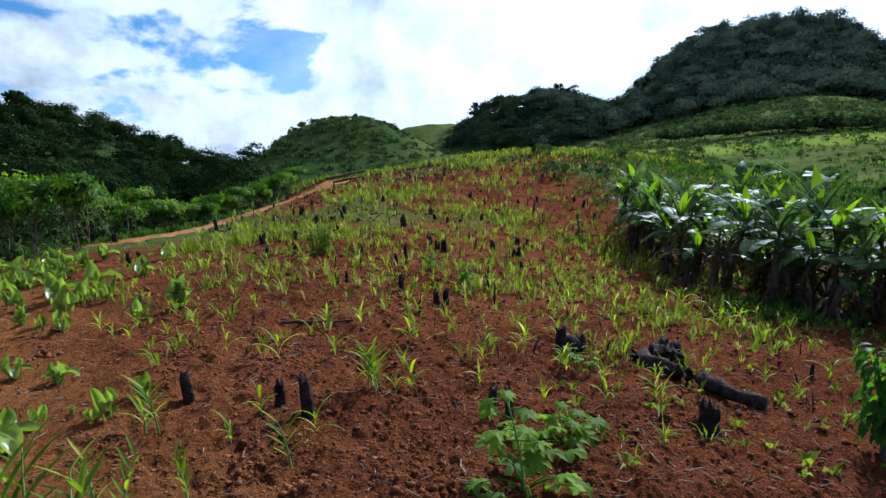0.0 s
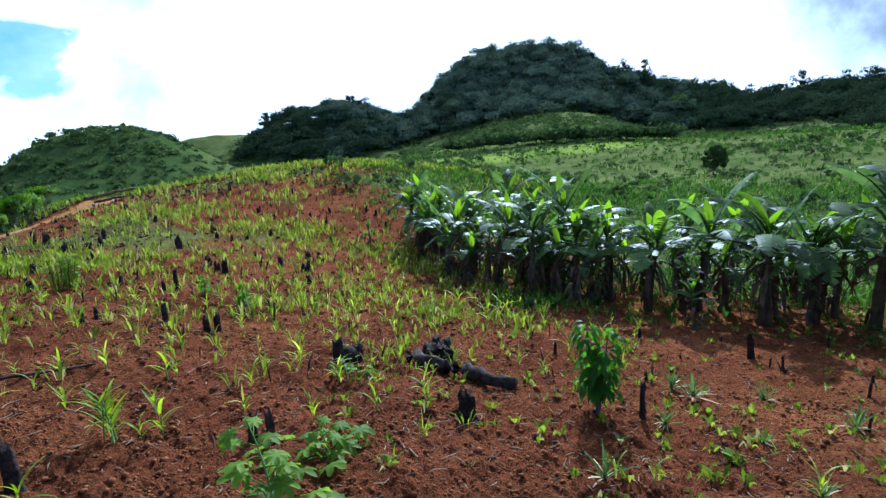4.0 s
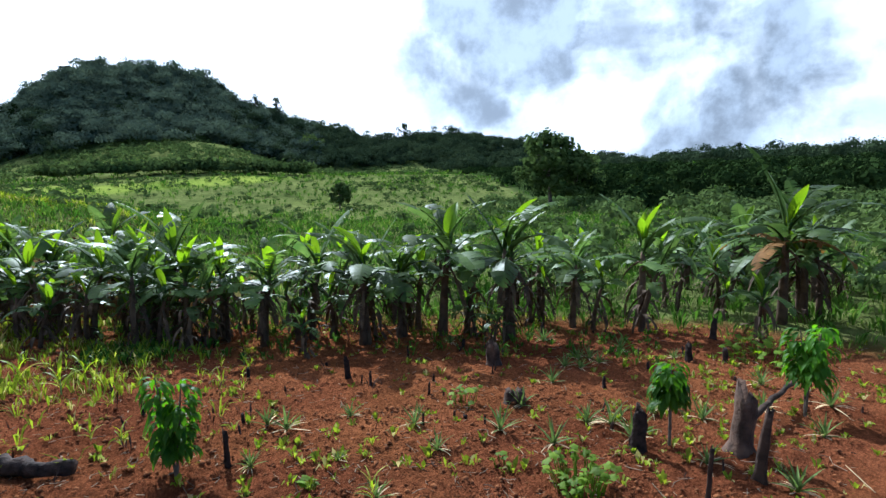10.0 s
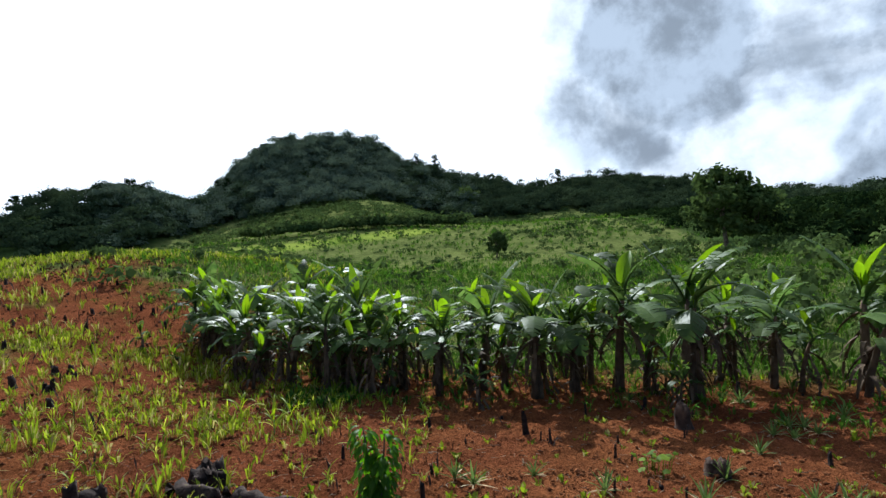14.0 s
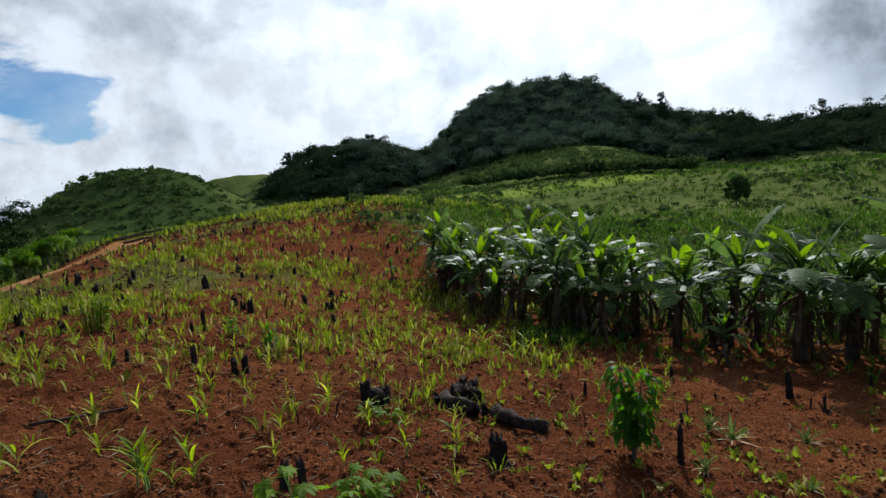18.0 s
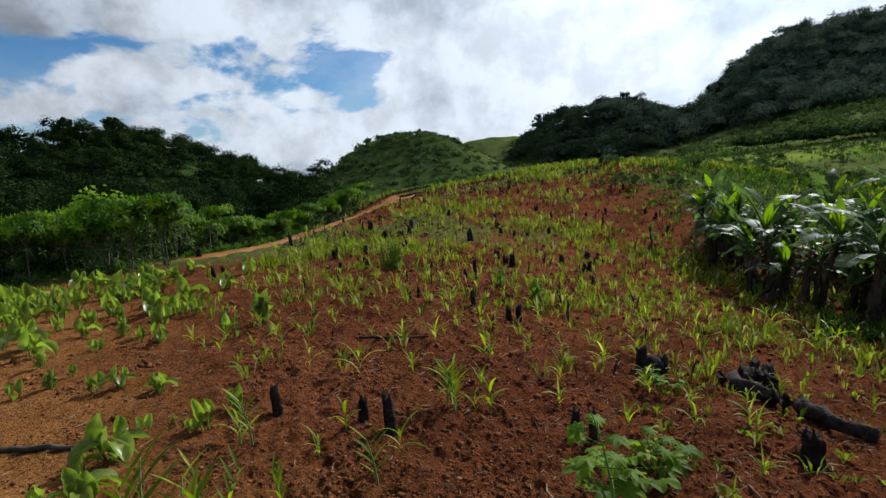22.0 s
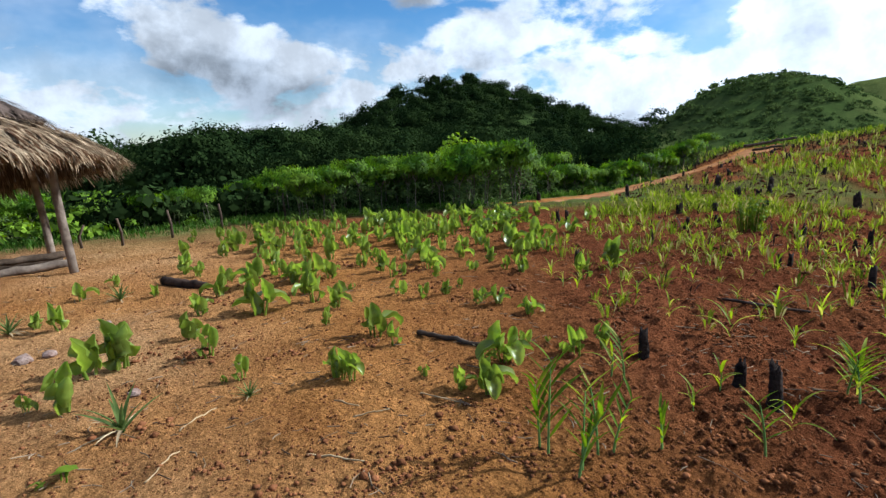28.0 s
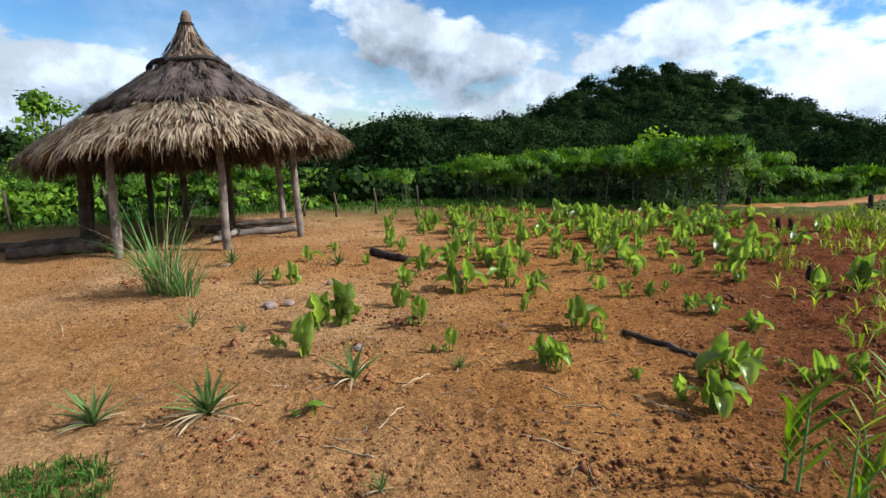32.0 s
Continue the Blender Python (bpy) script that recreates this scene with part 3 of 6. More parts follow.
def tube(s, pts, radii, n=7, rnd=None, rough=0.0, cap=True):
    """A tapered tube along points."""
    pts = [Vector(p) for p in pts]
    rings = []
    for i, p in enumerate(pts):
        d = (pts[min(i + 1, len(pts) - 1)] - pts[max(i - 1, 0)]).normalized()
        a = d.orthogonal().normalized() if abs(d.z) < 0.95 else Vector((1, 0, 0))
        a = (a - d * a.dot(d)).normalized()
        b = d.cross(a)
        rings.append([p + (a * math.cos(q) + b * math.sin(q)) * radii[i] * (1 + (rnd.uniform(-rough, rough) if rnd else 0)) for q in (2 * math.pi * k / n for k in range(n))])
    verts = [v for ring in rings for v in ring]
    faces = [(i * n + k, i * n + (k + 1) % n, (i + 1) * n + (k + 1) % n, (i + 1) * n + k) for i in range(len(pts) - 1) for k in range(n)]
    if cap:
        faces += [tuple(range(n - 1, -1, -1)), tuple(range((len(pts) - 1) * n, len(pts) * n))]
    s.add(verts, faces)


def arc(base, az, length, a0, a1, n, curl=0.0):
    """Points of a bending line that starts at pitch a0 and ends at a1 (degrees up)."""
    p, out, h = Vector(base), [Vector(base)], az
    for i in range(n):
        a = radians(a0 + (a1 - a0) * (i + 0.5) / n)
        h += curl / n
        p = p + Vector((math.cos(h) * math.cos(a), math.sin(h) * math.cos(a), math.sin(a))) * (length / n)
        out.append(p.copy())
    return out


def blade(s, line, widths, fold=0.25, twist=0.0):
    """A leaf blade with a folded middle along a line."""
    verts, faces, n = [], [], len(line)
    for i, p in enumerate(line):
        d = (line[min(i + 1, n - 1)] - line[max(i - 1, 0)]).normalized()
        side = d.cross(Vector((0, 0, 1)))
        side = side.normalized() if side.length > 1e-3 else Vector((1, 0, 0))
        up = side.cross(d)
        if twist:
            side = Matrix.Rotation(twist * i / n, 3, d) @ side
            up = side.cross(d)
        w = widths[i]
        verts += [p - side * w + up * w * fold, p, p + side * w + up * w * fold]
    for i in range(n - 1):
        a = 3 * i
        faces += [(a, a + 1, a + 4, a + 3), (a + 1, a + 2, a + 5, a + 4)]
    s.add(verts, faces)


def cupped(s, line, widths, cup, wave=0.0):
    """A leaf blade rounded like a spoon across its width."""
    verts, faces, n = [], [], len(line)
    for i, p in enumerate(line):
        d = (line[min(i + 1, n - 1)] - line[max(i - 1, 0)]).normalized()
        side = d.cross(Vector((0, 0, 1)))
        side = side.normalized() if side.length > 1e-3 else Vector((1, 0, 0))
        up = side.cross(d)
        w = widths[i]
        for k in range(-2, 3):
            a = cup * k / 2
            q = w / max(cup, 0.05)
            verts.append(p + side * q * math.sin(a) + up * (q * (1 - math.cos(a)) + wave * w * math.sin(i * 1.9 + k)))
    for i in range(n - 1):
        for k in range(4):
            a = 5 * i + k
            faces.append((a, a + 1, a + 6, a + 5))
    s.add(verts, faces)


def spot(az, r, x=0.0, y=0.0):
    return x - r * math.sin(radians(az)), y + r * math.cos(radians(az))


def spot_right(az, r):
    """From where the path ends on its right side."""
    return spot(az, r, 0.70, -0.34)


def spot_left(az, r):
    """From where the path ends on its left side."""
    return spot(az, r, -0.68, -0.38)


def stand(x, y, turn=0.0, size=1.0, sink=0.0):
    return Matrix.Translation((x, y, ground_at(x, y) - sink)) @ Matrix.Rotation(turn, 4, "Z") @ Matrix.Diagonal((size, size, size, 1))


def place_copy(proto, x, y, turn=0.0, size=1.0, sink=0.0, tilt=0.0, label=""):
    """A copy of a thing, standing on the ground."""
    ob = copy_thing(proto, stand(x, y, turn, 1.0, sink) @ Matrix.Rotation(tilt, 4, "X"))
    ob.scale = (size, size, size)
    if label:
        ob["label"] = label
    return ob


def drop_proto(ob):
    for o in (*ob.children_recursive, ob):
        bpy.data.objects.remove(o)

# ---- banana plants ----
def banana_leaf(s, rnd, base, az, length, width, a0, a1):
    """An arching blade, torn between the veins, on a stout stalk."""
    stalk = 0.16
    line = arc(base, az, length, a0, a1, 16, rnd.uniform(-0.3, 0.3))
    tube(s, line[:12], [0.028 - 0.0018 * i for i in range(12)], 5, cap=False)
    n = len(line)
    for side in (-1, 1):
        hang = rnd.uniform(0.05, 0.35)
        for i in range(2, n - 1):
            d = (line[i + 1] - line[i]).normalized()
            across = d.cross(Vector((0, 0, 1)))
            across = across.normalized() * side if across.length > 1e-3 else Vector((side, 0, 0))
            up = across.cross(d) * side

            def half(u):
                u = max(0.0, min(1.0, (u - stalk) / (1 - stalk)))
                return width * (math.sin(math.pi * min(1, u * 0.92 + 0.08)) ** 0.55)

            w0, w1 = half(i / (n - 1)), half((i + 1) / (n - 1))
            if rnd.random() < 0.35:
                hang = rnd.uniform(0.0, 0.75)
            cut = rnd.uniform(0.0, 0.12) if rnd.random() < 0.4 else 0.0
            drop = Vector((0, 0, -1)) * hang
            e0 = line[i] + (across * (1 - 0.4 * hang) + up * 0.18 + drop) * w0 + d * 0.05 * width + d * cut * 0.6
            e1 = line[i + 1] + (across * (1 - 0.4 * hang) + up * 0.18 + drop) * w1 + d * 0.05 * width - d * cut * 0.5
            m0, m1 = line[i] + (e0 - line[i]) * 0.5 + up * 0.06 * w0, line[i + 1] + (e1 - line[i + 1]) * 0.5 + up * 0.06 * w1
            s.add([line[i], line[i + 1], m1, m0, e1, e0], [(0, 1, 2, 3), (3, 2, 4, 5)])


def banana_plant(seed, tall, leaves=7, dead=3, young=1, stems=2, orange=0):
    """A clump: stout fibrous stems, broad torn leaves from their upper part, rolled young leaves, dry leaves hanging down."""
    rnd = random.Random(seed)
    ob = thing("banana_plant", "green banana plant with torn arching leaves on brown stem", "banana plant")
    for k in range(stems):
        bx, by = (0, 0) if k == 0 else (rnd.uniform(-0.4, 0.4), rnd.uniform(-0.4, 0.4))
        h = tall * (rnd.uniform(0.55, 0.63) if k == 0 else rnd.uniform(0.34, 0.52))
        lean = (rnd.uniform(-0.22, 0.22), rnd.uniform(-0.22, 0.22))
        us = (0, 0.15, 0.4, 0.7, 0.88, 1)
        pts = [Vector((bx + lean[0] * u * u, by + lean[1] * u * u, -0.08 + (h + 0.08) * u)) for u in us]
        thin = (0.68 if k == 0 else 0.52) * tall / 2.5
        s = Shape()
        tube(s, pts, [q * thin for q in (0.135, 0.115, 0.10, 0.085, 0.068, 0.04)], 9, rnd, 0.10)
        for _ in range(10):      # loose sheaths
            a, z = rnd.uniform(0, 6.28), rnd.uniform(0.1, 0.85) * h
            line = arc((bx + 0.08 * math.cos(a), by + 0.08 * math.sin(a), z), a, rnd.uniform(0.2, 0.5), rnd.uniform(-60, 70), -85, 5)
            blade(s, line, [0.03, 0.035, 0.03, 0.025, 0.02, 0.008], 0.4)
        part("pseudostem", s, "banana_stem", ob, "brown fibrous pseudostem")
        turn = rnd.uniform(0, 6.28)
        count = leaves + 1 if k == 0 else max(3, leaves - 4)
        for i in range(count):
            u = i / max(1, count - 1)
            root = pts[5].lerp(pts[3], u * 0.9)
            long = tall * rnd.uniform(0.46, 0.64) * (1 if k == 0 else 0.74)
            if u < 0.3:
                a0, a1 = rnd.uniform(68, 86), rnd.uniform(-30, 50)
            else:
                a0, a1 = rnd.uniform(38, 74), rnd.uniform(-80, -25)
            s = Shape()
            banana_leaf(s, rnd, root, turn + i * 2.4 + rnd.uniform(-.5, .5), long, long * rnd.uniform(0.135, 0.185), a0, a1)
            part("leaf", s, "banana_leaf", ob)
        for i in range(young if k == 0 else 1):
            s = Shape()
            long = tall * rnd.uniform(0.26, 0.40) * (1 if k == 0 else 0.75)
            line = arc(pts[5], rnd.uniform(0, 6.28), long, rnd.uniform(66, 88), rnd.uniform(30, 75), 8)
            wide = long * rnd.uniform(0.09, 0.14)
            blade(s, line, [wide * w for w in (0.14, 0.2, 0.6, 0.85, 1.0, 1.0, 0.85, 0.55, 0.08)], rnd.uniform(0.3, 0.8), rnd.uniform(-.8, .8))
            tube(s, line[:6], [0.018, 0.016, 0.013, 0.010, 0.007, 0.005], 5, cap=False)
            part("young_leaf", s, "banana_young", ob, "bright green upright young leaf")
        for i in range(dead + 2 if k == 0 else 2):
            s = Shape()
            long = tall * rnd.uniform(0.26, 0.40)
            banana_leaf(s, rnd, pts[4].lerp(pts[3], rnd.random()), rnd.uniform(0, 6.28), long, long * 0.07, rnd.uniform(-50, -5), -89)
            part("dead_leaf", s, "banana_stem", ob, "brown withered hanging leaf")
        for i in range(orange if k == 0 else 0):
            s = Shape()
            long = tall * rnd.uniform(0.42, 0.52)
            banana_leaf(s, rnd, pts[4], turn + 1.6 * i, long, long * 0.15, rnd.uniform(20, 48), rnd.uniform(-75, -45))
            part("dead_leaf", s, "banana_dead", ob, "withered orange-brown leaf")
    return ob


BANANAS = [banana_plant(1, 2.6, 8, 3, 1, 2), banana_plant(2, 2.3, 6, 3, 2, 3), banana_plant(3, 2.9, 9, 3, 1, 2), banana_plant(4, 2.1, 6, 2, 2, 3), banana_plant(5, 2.5, 8, 4, 0, 3), banana_plant(6, 2.7, 7, 3, 1, 2), banana_plant(7, 2.9, 9, 0, 2, 1, 4), banana_plant(8, 2.4, 7, 2, 3, 2)]
GROVE = BANANAS[:6] + BANANAS[7:]
TALL = (2.6, 2.3, 2.9, 2.1, 2.5, 2.7, 2.4)
SUCKERS = [banana_plant(11, 1.1, 3, 0, 2, 1), banana_plant(12, 0.9, 2, 1, 3, 1), banana_plant(13, 1.3, 4, 1, 2, 1)]
for p in SUCKERS:
    p["label"] = "small young banana plant with few leaves"


def banana_grove():
    rnd = random.Random(77)
    # front row: x, y, height
    front = [(6.43, 8.6, 2.3), (7.15, 7.39, 2.1), (8.25, 5.99, 2.5), (9.66, 5.1, 2.9), (9.91, 3.74, 3.0), (11.65, 3.09, 2.3), (12.27, 1.82, 2.9), (5.77, 9.15, 2.1), (5.68, 10.41, 2.1), (5.35, 11.54, 2.2), (5.4, 12.6, 2.1), (7.11, 8.5, 2.15), (8.16, 7.23, 2.3), (9.19, 5.74, 2.3), (11.88, 3.93, 2.1), (5.7, 14.4, 2.2), (5.65, 15.8, 2.2), (6.2, 13.2, 2.3), (6.6, 10.2, 2.4)]
    for x, y, tall in front:
        proto = rnd.choice(GROVE)
        place_copy(proto, x, y, rnd.uniform(0, 6.28), tall / TALL[GROVE.index(proto)] * rnd.uniform(0.95, 1.06))
        r, az = math.hypot(x - .7, y + .34), math.degrees(math.atan2(.7 - x, y + .34))
        for k, far in enumerate((1.12, 1.26, 1.42, 1.60)):
            thin = .35 if az < -62 else (.55 if az < -46 else .76) - .1 * k
            if rnd.random() < thin and not (k > 1 and az > -24):
                qx, qy = spot_right(az + rnd.uniform(-3.2, 3.2), r * far * rnd.uniform(.96, 1.04))
                place_copy(rnd.choice(GROVE), qx, qy, rnd.uniform(0, 6.28), tall / 2.6 * rnd.uniform(0.62, 1.16))
    # the tall pair with withered leaves
    place_copy(BANANAS[6], 13.9, -0.70, 0.4, 1.16, label="tall banana plant with large withered orange leaves")
    place_copy(BANANAS[4], 14.4, -1.10, 2.0, 1.22)
    for x, y, size in ((15.6, 0.6, .9), (17.5, 1.6, .85), (17.0, -1.6, .95), (19.0, 0.3, .9), (15.2, -3.6, 1.1), (14.0, -3.0, .9)):
        place_copy(rnd.choice(GROVE), x, y, rnd.uniform(0, 6.28), size)
    for k in range(14):
        x, y, size = rnd.choice(front)
        place_copy(rnd.choice(SUCKERS), x + rnd.uniform(-.7, .9), y + rnd.uniform(-.5, .9), rnd.uniform(0, 6.28), rnd.uniform(.7, 1.35))
    for x, y, size in ((6.88, 6.08, .82), (9.33, 3.81, .65), (12.63, 2.77, .7), (6.59, 8.31, .9), (12.18, -.3, 1.3), (5.47, 9.77, .4), (4.88, 10.6, 1.2), (13.85, .45, 1.15), (4.08, 15.77, .95), (4.33, 13.82, .6)):
        place_copy(rnd.choice(SUCKERS), x, y, rnd.uniform(0, 6.28), size)


banana_grove()
for p in BANANAS + SUCKERS:
    drop_proto(p)


# ---- cassava, woods ----
def leaf_fan(s, rnd, c, out, size, n=5):
    """A hand of narrow leaflets."""
    out = out.normalized()
    a = out.orthogonal().normalized()
    b = out.cross(a)
    q0 = rnd.uniform(0, 6.28)
    for k in range(n):
        q = q0 + 6.28 * k / n + rnd.uniform(-0.2, 0.2)
        d = (a * math.cos(q) + b * math.sin(q) + out * rnd.uniform(-0.25, 0.25) + Vector((0, 0, -0.25))).normalized()
        w = d.cross(out).normalized() * size * 0.16
        m = c + d * size * 0.5
        s.add([c, m - w, c + d * size, m + w], [(0, 1, 2, 3)])


def cassava(seed, tall, wide):
    rnd = random.Random(seed)
    ob = thing("cassava_plant", "tall leafy cassava plant with thin pale forked stems", "cassava plant")
    stem, crown, low = Shape(), Shape(), Shape()
    tips = []

    def fork(p, d, length, rad, depth):
        q = p + d * length
        tube(stem, [p, p + d * length * 0.5 + Vector((rnd.uniform(-.03, .03), rnd.uniform(-.03, .03), 0)), q], [rad, rad * 0.85, rad * 0.7], 5, cap=False)
        if depth == 0:
            tips.append((q, d))
            return
        for k in range(3 if depth > 1 else 2):
            a = rnd.uniform(0, 6.28)
            nd = (d + Vector((math.cos(a), math.sin(a), 0.35)) * rnd.uniform(0.45, 0.8)).normalized()
            fork(q, nd, length * rnd.uniform(0.42, 0.62), rad * 0.65, depth - 1)

    for k in range(rnd.choice((1, 2, 2))):
        fork(Vector((rnd.uniform(-.15, .15), rnd.uniform(-.15, .15), -0.05)), Vector((rnd.uniform(-.12, .12), rnd.uniform(-.12, .12), 1)).normalized(), tall * rnd.uniform(0.42, 0.54), 0.024, 2)
    for q, d in tips:
        for _ in range(26):
            o = Vector((rnd.gauss(0, 1), rnd.gauss(0, 1), rnd.uniform(-0.30, 0.22)))
            leaf_fan(crown, rnd, q + o * wide * 0.16, o + Vector((0, 0, 0.6)), rnd.uniform(0.13, 0.22))
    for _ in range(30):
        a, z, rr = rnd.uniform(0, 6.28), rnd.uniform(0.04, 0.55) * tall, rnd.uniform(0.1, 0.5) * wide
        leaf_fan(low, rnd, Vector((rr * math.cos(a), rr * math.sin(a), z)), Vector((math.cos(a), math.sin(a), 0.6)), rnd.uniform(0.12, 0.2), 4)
    part("stem", stem, "cassava_stem", ob, "thin pale forked stem")
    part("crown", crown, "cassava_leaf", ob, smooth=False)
    # darker green than the crown: shade beneath it put into the leaf colour
    part("lower_leaves", low, "shrub_leaf", ob, "lower leaves coloured darker as shade under the crown", smooth=False)
    return ob


def cassava_rows():
    rnd = random.Random(5)
    protos = [cassava(20 + i, h, w) for i, (h, w) in enumerate(((1.85, 1.4), (1.65, 1.3), (2.0, 1.6), (1.5, 1.2), (2.1, 1.6)))]
    line = []
    az = 18.0
    while az < 108:
        base = 14.6 + 4.5 * ss(34, 18, az) + (1.2 if az > 64 else 0)
        for row in range(3 if az < 64 else 4):
            line.append((az + rnd.uniform(-1.2, 1.2), float(base) + row * 1.3 + rnd.uniform(-0.4, 0.4), row))
        az += rnd.uniform(1.5, 2.5) if 25 < az < 62 or az > 76 else rnd.uniform(2.2, 3.6)
    for az, r, row in line:
        x, y = spot_left(az, r)
        if road_gap(np.array(x), np.array(y)) < 1.3 or (57 < az < 76 and rnd.random() < .74):
            continue
        # the line of the tops falls towards the hut
        rise = float(np.interp(az, (17, 22, 27, 31, 36, 42, 50, 55, 60, 70), (-1.2, -.9, .2, .9, .4, -.7, -1.6, -2.0, -1.9, -2.3)))
        tall = 1.57 + math.tan(radians(rise)) * r - float(height(np.array([x]), np.array([y]))[0])
        place_copy(rnd.choice(protos), x, y, rnd.uniform(0, 6.28), tall / 1.85 * rnd.uniform(0.80, 1.04))
    # between track and woods, further along
    for k in range(130):
        y = rnd.uniform(11.5, 38)
        x = float(road_x(y)) - 2.6 - abs(rnd.gauss(0, 2.6))
        if road_gap(np.array(x), np.array(y)) > 2.2:
            place_copy(rnd.choice(protos), x, y, rnd.uniform(0, 6.28), rnd.uniform(0.7, 1.0))
    for p in protos:
        drop_proto(p)


cassava_rows()


def tree(seed, tall, wide, trunk=0.45, clumps=26, leaves=46, leaf=0.42, mat="tree_leaf", label="dark green broadleaf tree with uneven crown"):
    rnd = random.Random(seed)
    ob = thing("tree", label, "tree")
    wood, crown = Shape(), Shape()
    bend = Vector((rnd.uniform(-.06, .06), rnd.uniform(-.06, .06), 0)) * tall
    fork = Vector((0, 0, tall * trunk)) + bend
    tube(wood, [(0, 0, -0.3), fork * 0.5 + bend * 0.2, fork, fork + Vector((0, 0, tall * 0.3))], [tall * .028, tall * .022, tall * .016, tall * .006], 8, rnd, 0.08)
    for k in range(clumps):
        a, u = rnd.uniform(0, 6.28), rnd.random() ** 0.6
        v = rnd.uniform(0, 1)
        reach = wide * 0.5 * u * math.sin(math.pi * (0.18 + 0.74 * v)) ** 0.7
        c = fork + Vector((math.cos(a) * reach, math.sin(a) * reach, tall * (1 - trunk) * (v * 0.95 - 0.12)))
        if k % 3 == 0:
            tube(wood, [fork * rnd.uniform(0.8, 1.05), (fork + c) * 0.5 + Vector((0, 0, tall * 0.03)), c], [tall * .010, tall * .006, tall * .002], 5, cap=False)
        size = wide * rnd.uniform(0.10, 0.17)
        for _ in range(leaves):
            o = Vector((rnd.gauss(0, 1), rnd.gauss(0, 1), rnd.gauss(0, 0.8)))
            o = o.normalized() * rnd.uniform(0.55, 1.05)
            leaf_card(crown, rnd, c + o * size, o, leaf * rnd.uniform(0.6, 1.3))
    part("trunk", wood, "bark", ob)
    part("crown", crown, mat, ob, smooth=False)
    return ob


def leaf_card(s, rnd, c, out, size):
    """A bent spray of leaves: five corners, uneven."""
    n = (out + Vector((rnd.uniform(-.7, .7), rnd.uniform(-.7, .7), rnd.uniform(-.2, .9)))).normalized()
    a = n.orthogonal().normalized()
    a = Matrix.Rotation(rnd.uniform(0, 6.28), 3, n) @ a
    b = n.cross(a)
    s.add([c - a * size * .5, c + b * size * rnd.uniform(.2, .45) - n * size * .1, c + a * size * rnd.uniform(.4, .6), c - b * size * rnd.uniform(.2, .45) - n * size * .12], [(0, 1, 2, 3)])


def crowns_numpy(pts, sizes, cards, card, rng, flat=0.8, jitter=0.24):
    """Leaf sprays round many crown centres, as plain quads: quick to build."""
    k = len(pts)
    n = rng.normal(size=(k, cards, 3))
    n /= np.linalg.norm(n, axis=2, keepdims=True)
    n[..., 2] = np.abs(n[..., 2]) * 0.9 + n[..., 2] * 0.1
    lump = 1 + 0.35 * np.sin(n[..., 0] * 4 + rng.uniform(0, 6, (k, 1))) * np.cos(n[..., 1] * 5 + rng.uniform(0, 6, (k, 1)))
    c = pts[:, None] + n * (sizes[:, None] * lump * rng.uniform(0.6, 1.05, (k, cards)))[..., None] * (1, 1, flat)
    m = n + rng.normal(scale=jitter, size=n.shape)
    m /= np.linalg.norm(m, axis=2, keepdims=True)
    a = np.cross(m, rng.normal(size=n.shape))
    a /= np.linalg.norm(a, axis=2, keepdims=True)
    b = np.cross(m, a)
    w = (card * sizes)[:, None, None] * rng.uniform(0.6, 1.4, (k, cards, 1))
    q = np.stack([c - a * w, c + b * w * 0.7 - m * w * 0.25, c + a * w * 0.9, c - b * w * 0.65 - m * w * 0.2], 2)
    v = q.reshape(-1, 3)
    return v, np.arange(len(v)).reshape(-1, 4)


def stuff(name, v, f, mat, label, category):
    me = bpy.data.meshes.new(name)
    me.vertices.add(len(v))
    me.vertices.foreach_set("co", v.astype(np.float32).ravel())
    me.loops.add(f.size)
    me.loops.foreach_set("vertex_index", f.astype(np.int32).ravel())
    me.polygons.add(len(f))
    me.polygons.foreach_set("loop_start", np.arange(0, f.size, f.shape[1], dtype=np.int32))
    me.update(calc_edges=True)
    me.materials.append(MAT[mat])
    return tagged(new(name, me), label, category, kind="stuff")


def polar_scatter(rng, n, az0, az1, r0, r1, keep):
    az, r = rng.uniform(az0, az1, n), np.sqrt(rng.uniform(r0**2, r1**2, n))
    ok = rng.random(n) < keep(az, r)
    az, r = az[ok], r[ok]
    return az, r, -r * np.sin(np.radians(az)), r * np.cos(np.radians(az))


